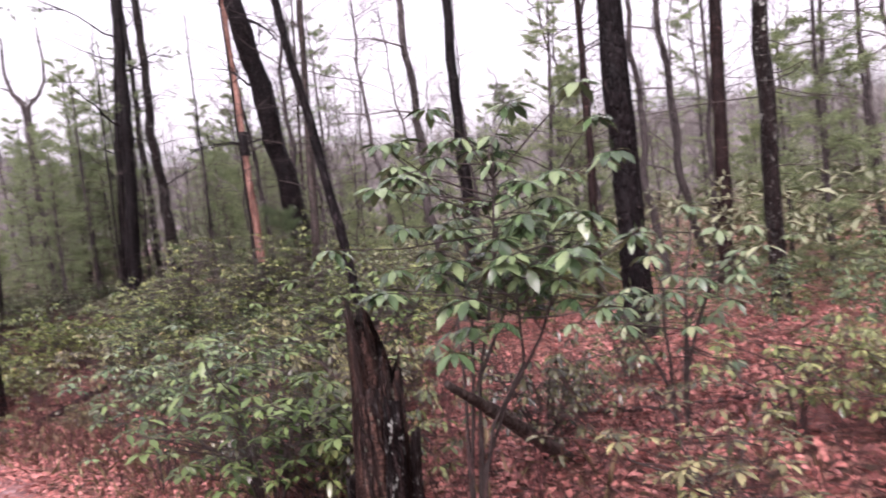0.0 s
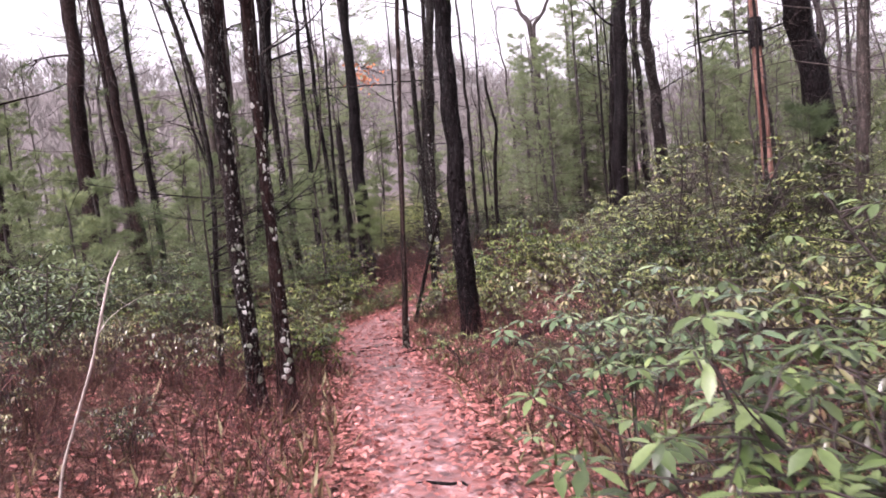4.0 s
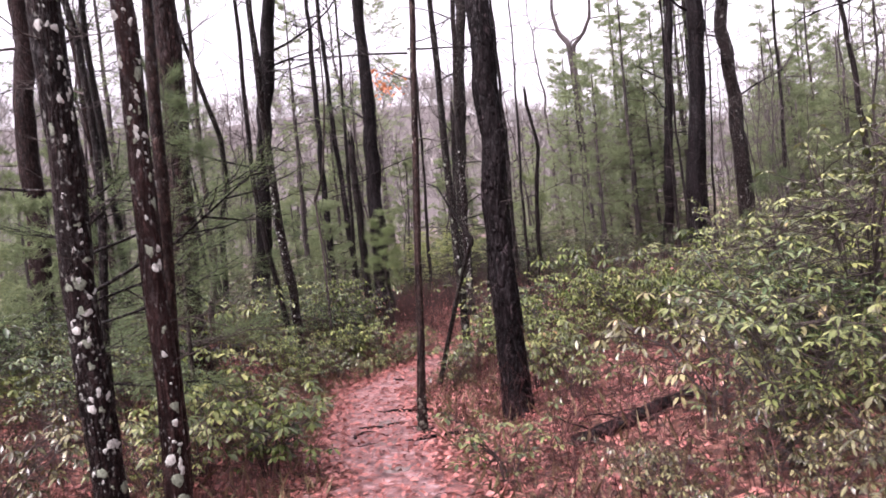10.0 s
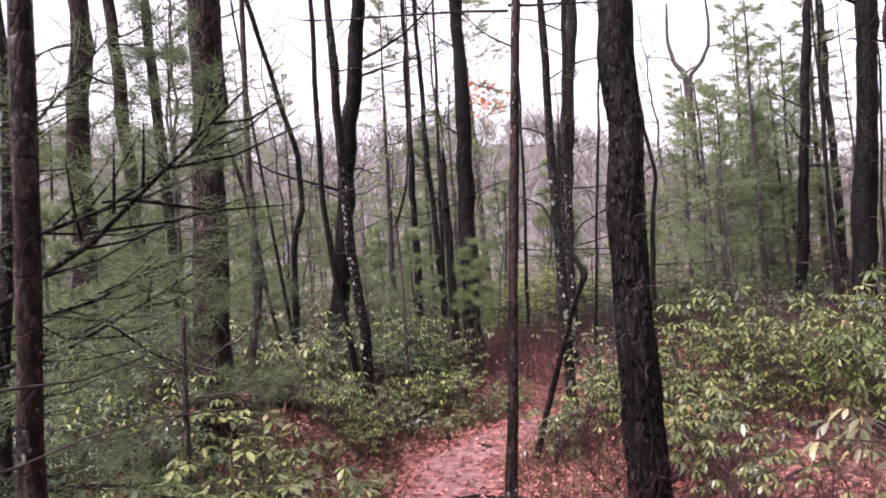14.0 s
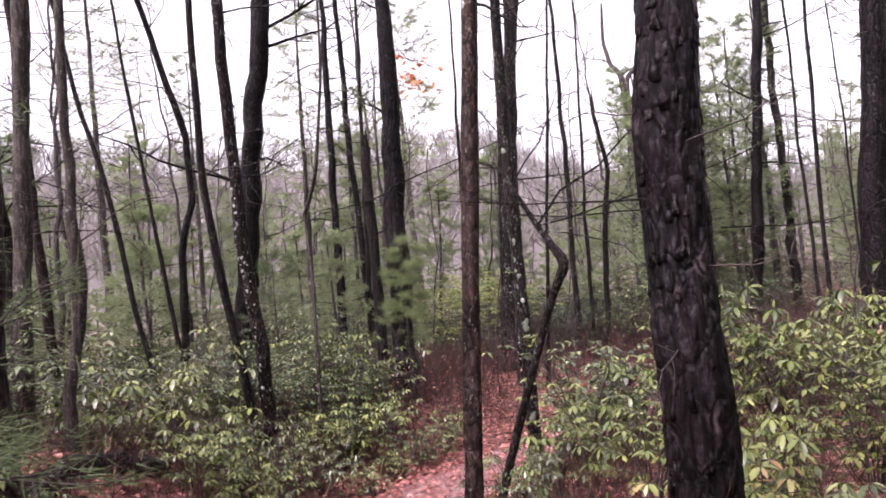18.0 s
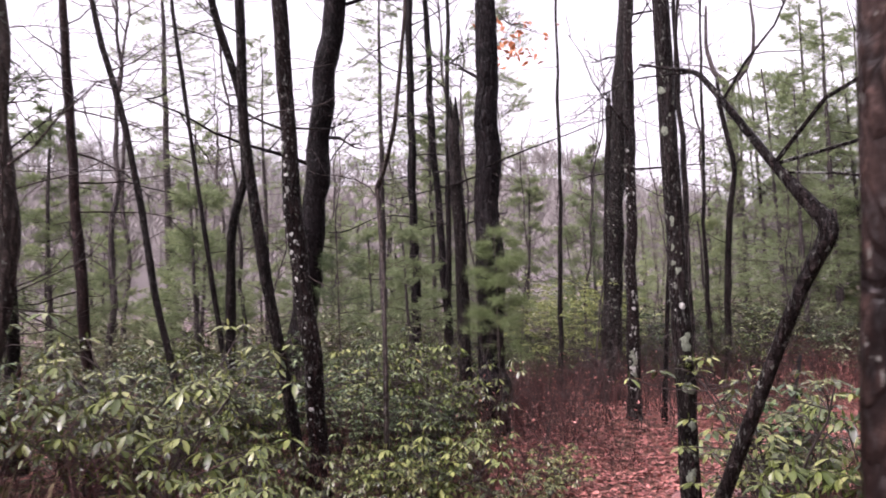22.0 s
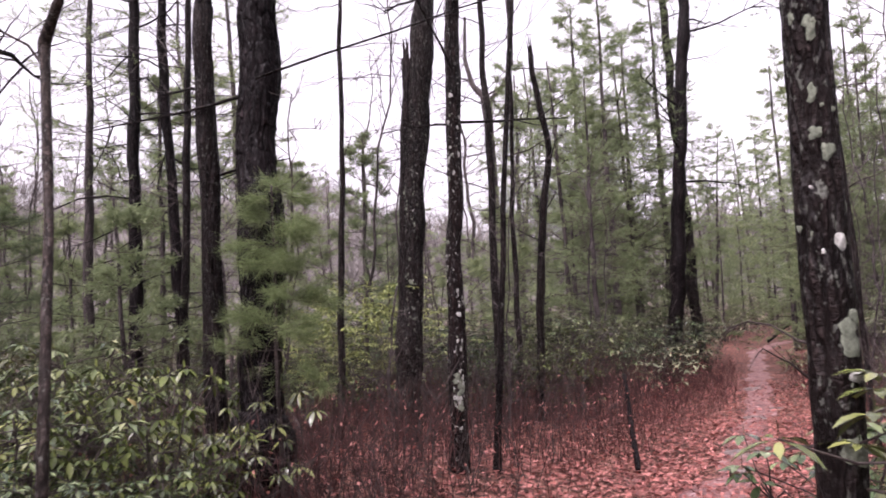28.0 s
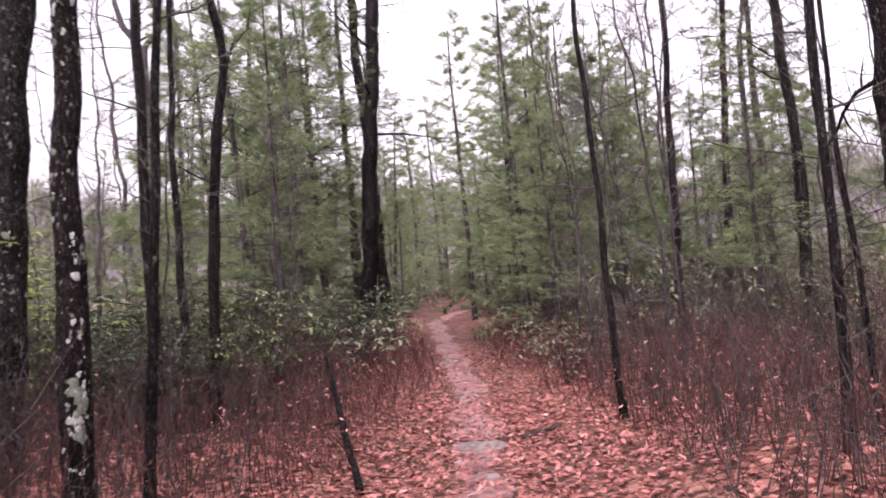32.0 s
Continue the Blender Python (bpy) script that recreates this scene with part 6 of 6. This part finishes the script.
rng = np.random.default_rng(16)
for i in range(34):
    x, y = rng.uniform(2.5, 15), rng.uniform(12, 36)
    copy_thing(BARES[int(rng.integers(0, 5))], pose(x, y, float(height(x, y)) - 0.1, rng.normal() * 2.5, rng.normal() * 2.5, rng.uniform(0, 360)) @ Matrix.Scale(rng.uniform(0.8, 1.2), 4))
rng = np.random.default_rng(14)
for i in range(46):
    y = rng.uniform(17.5, 32)
    x = np.interp(y, CENTRE[:, 1], CENTRE[:, 0]) + (rng.uniform(1.5, 7.5) if i % 3 else -rng.uniform(2.0, 6.0))
    if np.hypot(x + 11.2, y - 15.6) > 6.5:
        copy_thing(BARES[4 if i % 2 else 2], pose(x, y, float(height(x, y)) - 0.05, rng.normal() * 2.5, rng.normal() * 2.5, rng.uniform(0, 360)) @ Matrix.Scale(rng.uniform(0.5, 1.0), 4))


def hill_woods():
    rng = np.random.default_rng(12)
    g = Geo()
    n = 4500
    b = np.radians(rng.uniform(-55, 115, n))
    r = rng.uniform(75, 270, n)
    x, y = -8 - np.sin(b) * r, 10 + np.cos(b) * r
    z = height(x, y)
    h = rng.uniform(6, 11, n)
    for i in range(22):
        a = rng.uniform(0, 6.283, n)
        up = rng.uniform(0.6, 2.5, n)
        d = np.stack([np.cos(a), np.sin(a), up], -1)
        base = np.stack([x, y, z + h * rng.uniform(0.25, 0.8, n)], -1)
        if i == 0:
            d, base = np.tile((0, 0, 1.0), (n, 1)), np.stack([x, y, z], -1)
        g.leaves(base, d, rng.normal(size=(n, 3)), h * (1.0 if i == 0 else 0.32), 0.16, curl=0.0)
    tagged(g.finish("hillside_woods", HILLWOODS_HAZY), "hazy bare woods on the far hillsides", "woods", kind="stuff")


hill_woods()


# ---------------------------------------------------------------- floor of the woods
def litter(name, n, dmax, lo, hi, fine, seed, size, lift):
    rng = np.random.default_rng(seed)
    cy = rng.uniform(lo, hi, n)
    cx = np.interp(cy, CENTRE[:, 1], CENTRE[:, 0])
    off = rng.normal(size=n) * dmax * 0.55
    x, y = cx + off * 1.3, cy + rng.normal(size=n) * 0.3
    d = trail_dist(x, y)
    keep = (d > 0.30) | (rng.random(n) < np.where(y > 14, 0.45, 0.32))
    x, y = x[keep], y[keep]
    z = height(x, y) + rng.uniform(0.008, lift, len(x)) + 0.02 * (trail_dist(x, y) < 0.45)
    a = rng.uniform(0, 6.283, len(x))
    dirs = np.stack([np.cos(a), np.sin(a), rng.normal(size=len(x)) * 0.22], -1)
    ln = size * rng.uniform(0.6, 1.3, len(x))
    g = Geo()
    g.leaves(np.stack([x, y, z], -1), dirs, rng.normal(size=(len(x), 3)) * 0.3 + (0, 0, 1), ln, ln * rng.uniform(0.4, 0.65, len(x)), fine, rng.uniform(-0.35, 0.35))
    tagged(g.finish(name, LITTER), "wet fallen oak leaves, salmon to dark brown", "fallen leaves", kind="stuff")


litter("fallen_leaves", 30000, 1.7, -1.0, 27.0, True, 21, 0.062, 0.04)


def litter_patch(n, x0, x1, y0, y1, seed):
    rng = np.random.default_rng(seed)
    x, y = rng.uniform(x0, x1, n), rng.uniform(y0, y1, n)
    a = rng.uniform(0, 6.283, n)
    g = Geo()
    ln = rng.uniform(0.03, 0.075, n)
    g.leaves(np.stack([x, y, height(x, y) + rng.uniform(0.01, 0.07, n)], -1), np.stack([np.cos(a), np.sin(a), rng.normal(size=n) * 0.25], -1), rng.normal(size=(n, 3)) * 0.35 + (0, 0, 1), ln, ln * 0.55, False, 0.2)
    tagged(g.finish("fallen_leaves", LITTER), "wet fallen oak leaves, salmon to dark brown", "fallen leaves", kind="stuff")


litter_patch(26000, -1.0, 7.0, 3.0, 12.0, 23)
litter_patch(3200, -11.6, -9.5, 9.6, 12.2, 24)
litter("fallen_leaves", 60000, 5.0, -2.0, 34.0, False, 22, 0.075, 0.05)


def red_brush():
    rng = np.random.default_rng(31)
    g, dry = Geo(), Geo()
    n = 0
    while n < 9000:
        early = n >= 7900
        x, y = (rng.uniform(-9, -1.5), rng.uniform(1.5, 9.0)) if early else (rng.uniform(-19, -6), rng.uniform(14.5, 38))
        d = float(trail_dist(x, y))
        side = x - np.interp(y, CENTRE[:, 1], CENTRE[:, 0])
        edge = float(np.interp(y, (22, 24, 28), (1.25, 0.95, 0.45)) if side < 0 else np.interp(y, (23, 26, 32), (1.5, 1.1, 0.6)))
        if d < (edge if y > 20 else 0.85) or d > 6 or (side > 0 and (d > 3.5 or early)) or (y < 16 and side > -1.2 and not early):
            continue
        bare = smooth((edge + 0.5 - d) / 0.5) * 0.7 if y > 21.5 else smooth((3.0 - d) / 1.5) * 0.93
        if rng.random() < bare:
            continue
        n += 1
        z = float(height(x, y))
        h = rng.uniform(0.25, 0.75) * (0.75 if d < 1.5 else 1.0) * (0.6 if early else 1.0)
        b = np.array([x, y, z - 0.03])
        t = b + np.array([rng.normal() * 0.12, rng.normal() * 0.12, h]) * (2.0 if early else 1.0, 2.0 if early else 1.0, 1.0)
        host = dry if early and rng.random() < 0.8 else g
        host.tube([b, (b + t) / 2 + rng.normal(size=3) * 0.02, t], [0.0045, 0.0035, 0.0015], 3, cap=False)
        for k in range(4):
            f = rng.uniform(0.4, 1)
            q = b + (t - b) * f
            host.tube([q, q + rng.normal(size=3) * 0.07 + np.array([0, 0, 0.12])], [0.0028, 0.001], 3, cap=False)
    tagged(g.finish("huckleberry_brush", BRUSH), "knee-high bare red-brown brush beside the path", "brush", kind="stuff")
    tagged(dry.finish("dry_brush", DRYBRUSH), "low dry brown brush in leaf litter", "brush", kind="stuff")


red_brush()


def twig_brush():
    rng = np.random.default_rng(33)
    n = 14000
    y = rng.uniform(15.5, 58, n)
    off = rng.choice([-1, 1], n) * (1.5 + np.abs(rng.normal(size=n)) * 5.5)
    x = np.interp(y, CENTRE[:, 1], CENTRE[:, 0]) + off
    ok = (trail_dist(x, y) > 1.3) & (np.hypot(x + 10.6, y - 14.0) > 3.2)
    x, y = x[ok], y[ok]
    n = len(x)
    h = rng.uniform(0.4, 1.5, n)
    b = np.stack([x, y, height(x, y) - 0.03], -1)
    d = np.stack([rng.normal(size=n) * 0.22, rng.normal(size=n) * 0.22, np.ones(n)], -1)
    g = Geo()
    g.blades(b, d, h, 0.011, rng)
    for k in range(7):
        f = rng.uniform(0.25, 0.9, n)[:, None]
        g.blades(b + d * h[:, None] * f, d + rng.normal(size=(n, 3)) * 0.7, h * rng.uniform(0.2, 0.45, n), 0.006, rng)
    tagged(g.finish("twig_brush", TWIG), "bare grey-brown undergrowth of thin twigs", "brush", kind="stuff")


twig_brush()


def shrub_twigs():
    rng = np.random.default_rng(35)
    n = 9000
    y = rng.uniform(1.0, 18.5, n)
    x = np.interp(y, CENTRE[:, 1], CENTRE[:, 0]) + rng.choice([-1, 1], n) * (0.9 + np.abs(rng.normal(size=n)) * 2.6)
    ok = trail_dist(x, y) > 0.62
    x, y = x[ok], y[ok]
    n = len(x)
    h = rng.uniform(0.15, 0.65, n) * np.clip(trail_dist(x, y), 0.5, 1.2)
    b = np.stack([x, y, height(x, y) - 0.03], -1)
    d = np.stack([rng.normal(size=n) * 0.45, rng.normal(size=n) * 0.45, np.ones(n)], -1)
    g = Geo()
    g.blades(b, d, h, 0.008, rng)
    for k in range(5):
        f = rng.uniform(0.25, 0.9, n)[:, None]
        g.blades(b + d * h[:, None] * f, d + rng.normal(size=(n, 3)) * 0.8, h * rng.uniform(0.2, 0.5, n), 0.0045, rng)
    tagged(g.finish("bare_twigs", BRUSH), "bare purple-brown twigs among low laurel", "brush", kind="stuff")


shrub_twigs()


def clinging_leaves():
    rng = np.random.default_rng(34)
    n = 5000
    y = rng.uniform(15.5, 40, n)
    x = np.interp(y, CENTRE[:, 1], CENTRE[:, 0]) + rng.choice([-1, 1], n) * (0.7 + np.abs(rng.normal(size=n)) * 3.0)
    ok = np.hypot(x + 10.6, y - 14.0) > 2.6
    x, y = x[ok], y[ok]
    n = len(x)
    g = Geo()
    g.leaves(np.stack([x, y, height(x, y) + rng.uniform(0.15, 0.8, n)], -1), rand_dirs(rng, n), rng.normal(size=(n, 3)), rng.uniform(0.02, 0.055, n), 0.02, False, 0.2)
    tagged(g.finish("dead_leaves", LITTER), "pale dead leaves caught in the bare brush", "fallen leaves", kind="stuff")


clinging_leaves()


def dry_grass():
    rng = np.random.default_rng(32)
    n = 6500
    cy = rng.uniform(0, 16, n)
    cx = np.interp(cy, CENTRE[:, 1], CENTRE[:, 0])
    off = rng.normal(size=n)
    x = cx + np.sign(off) * (0.75 + abs(off) * 1.1)
    y = cy + rng.normal(size=n) * 0.3
    ok = trail_dist(x, y) > 0.55
    x, y = x[ok], y[ok]
    g = Geo()
    g.leaves(np.stack([x, y, height(x, y) - 0.01], -1), rand_dirs(rng, len(x), 1.6, 0.4), rng.normal(size=(len(x), 3)), rng.uniform(0.08, 0.26, len(x)), 0.0035, False, 0.3)
    tagged(g.finish("grass", GRASS), "thin dry and green grass blades at the path's edge", "grass", kind="stuff")


dry_grass()


def dead_leaf_spray(at, n, r, seed):
    rng = np.random.default_rng(seed)
    g = Geo()
    p = rng.normal(size=(n, 3)) * r * (1, 1, 0.8)
    g.leaves(p, rand_dirs(rng, n, -0.6), rng.normal(size=(n, 3)), 0.13, 0.06, False, 0.2)
    ob = thing("oak_twigs", "twigs with clinging orange dead leaves", "branch", "", at)
    g.finish("leaves", ORANGE, ob)
    b = Geo()
    for i in range(7):
        limb(b, (0.3, -0.3, 0.1), rng.normal(size=3), r * 2.0, 0.008, rng, 0, 0.3, 3, 1)
    b.finish("twig_spray", TWIG, ob)


dead_leaf_spray((-15.0, 19.5, 4.35), 90, 0.28, 41)


def trail_stones():
    rng = np.random.default_rng(51)
    for (x, y, r) in ((-11.33, 23.96, 0.22), (-11.25, 22.6, 0.12), (-8.6, 11.5, 0.13), (-11.5, 27.5, 0.15), (-5.9, 8.7, 0.1), (-7.85, 10.65, 0.12), (-7.15, 9.95, 0.14), (-7.5, 10.2, 0.07), (-11.93, 32.4, 0.2), (-11.25, 28.9, 0.09), (-11.42, 25.6, 0.1)):
        n, k = 12, 6
        v = []
        for i in range(k):
            f = i / (k - 1) * math.pi / 2
            for j in range(n):
                a = j / n * 6.283
                rr = r * math.cos(f) * (1 + 0.12 * math.sin(2 * a + x) + rng.normal() * 0.04)
                v.append((rr * math.cos(a) * 1.3, rr * math.sin(a), r * 0.28 * math.sin(f) - 0.01))
        q = [(i * n + j, i * n + (j + 1) % n, (i + 1) * n + (j + 1) % n, (i + 1) * n + j) for i in range(k - 1) for j in range(n)]
        g = Geo()
        g.add(v, q)
        ob = tagged(g.finish("stone", STONE, smooth=True), "flat pale stone set in the dirt path", "stone", "stones in the path")
        ob.location = (x, y, float(height(x, y)) + 0.015)


trail_stones()


def tree_root(pts, r, seed):
    rng = np.random.default_rng(seed)
    p = np.array(pts, float)
    z = height(p[:, 0], p[:, 1]) + 0.022
    q = np.column_stack([p, z])
    g = Geo()
    u = np.linspace(0, len(q) - 1, 12)
    c = np.stack([np.interp(u, np.arange(len(q)), q[:, i]) for i in range(3)], -1)
    c[:, :2] += rng.normal(size=(12, 2)) * 0.018
    c[:, 2] += 0.012 * np.sin(u * 3 + seed) - 0.04 * (np.abs(u / u[-1] - 0.5) * 2) ** 4
    g.tube(c - c[0], np.linspace(r, r * 0.6, 12), 8, 0.06, True, rng)
    ob = tagged(g.finish("tree_root", BARK_PINE, smooth=True), "dark root crossing the worn path", "root", "roots in the path")
    ob.location = c[0]


tree_root([(-8.75, 11.15), (-8.3, 11.36), (-7.9, 11.45)], 0.028, 52)
tree_root([(-8.2, 10.5), (-7.75, 10.85), (-7.3, 11.3)], 0.022, 53)
tree_root([(-9.3, 11.9), (-8.9, 12.1), (-8.4, 12.3)], 0.024, 55)
tree_root([(-8.4, 10.72), (-8.5, 11.05), (-8.35, 11.25)], 0.02, 57)
tree_root([(-8.5, 11.4), (-8.35, 11.62), (-8.1, 11.7)], 0.022, 58)
tree_root([(-8.1, 11.0), (-7.88, 11.15), (-7.75, 11.3)], 0.02, 59)
tree_root([(-10.95, 14.2), (-10.65, 14.1), (-10.35, 13.95)], 0.026, 60)
tree_root([(-4.0, 6.0), (-3.7, 6.2), (-3.3, 6.3)], 0.016, 56)
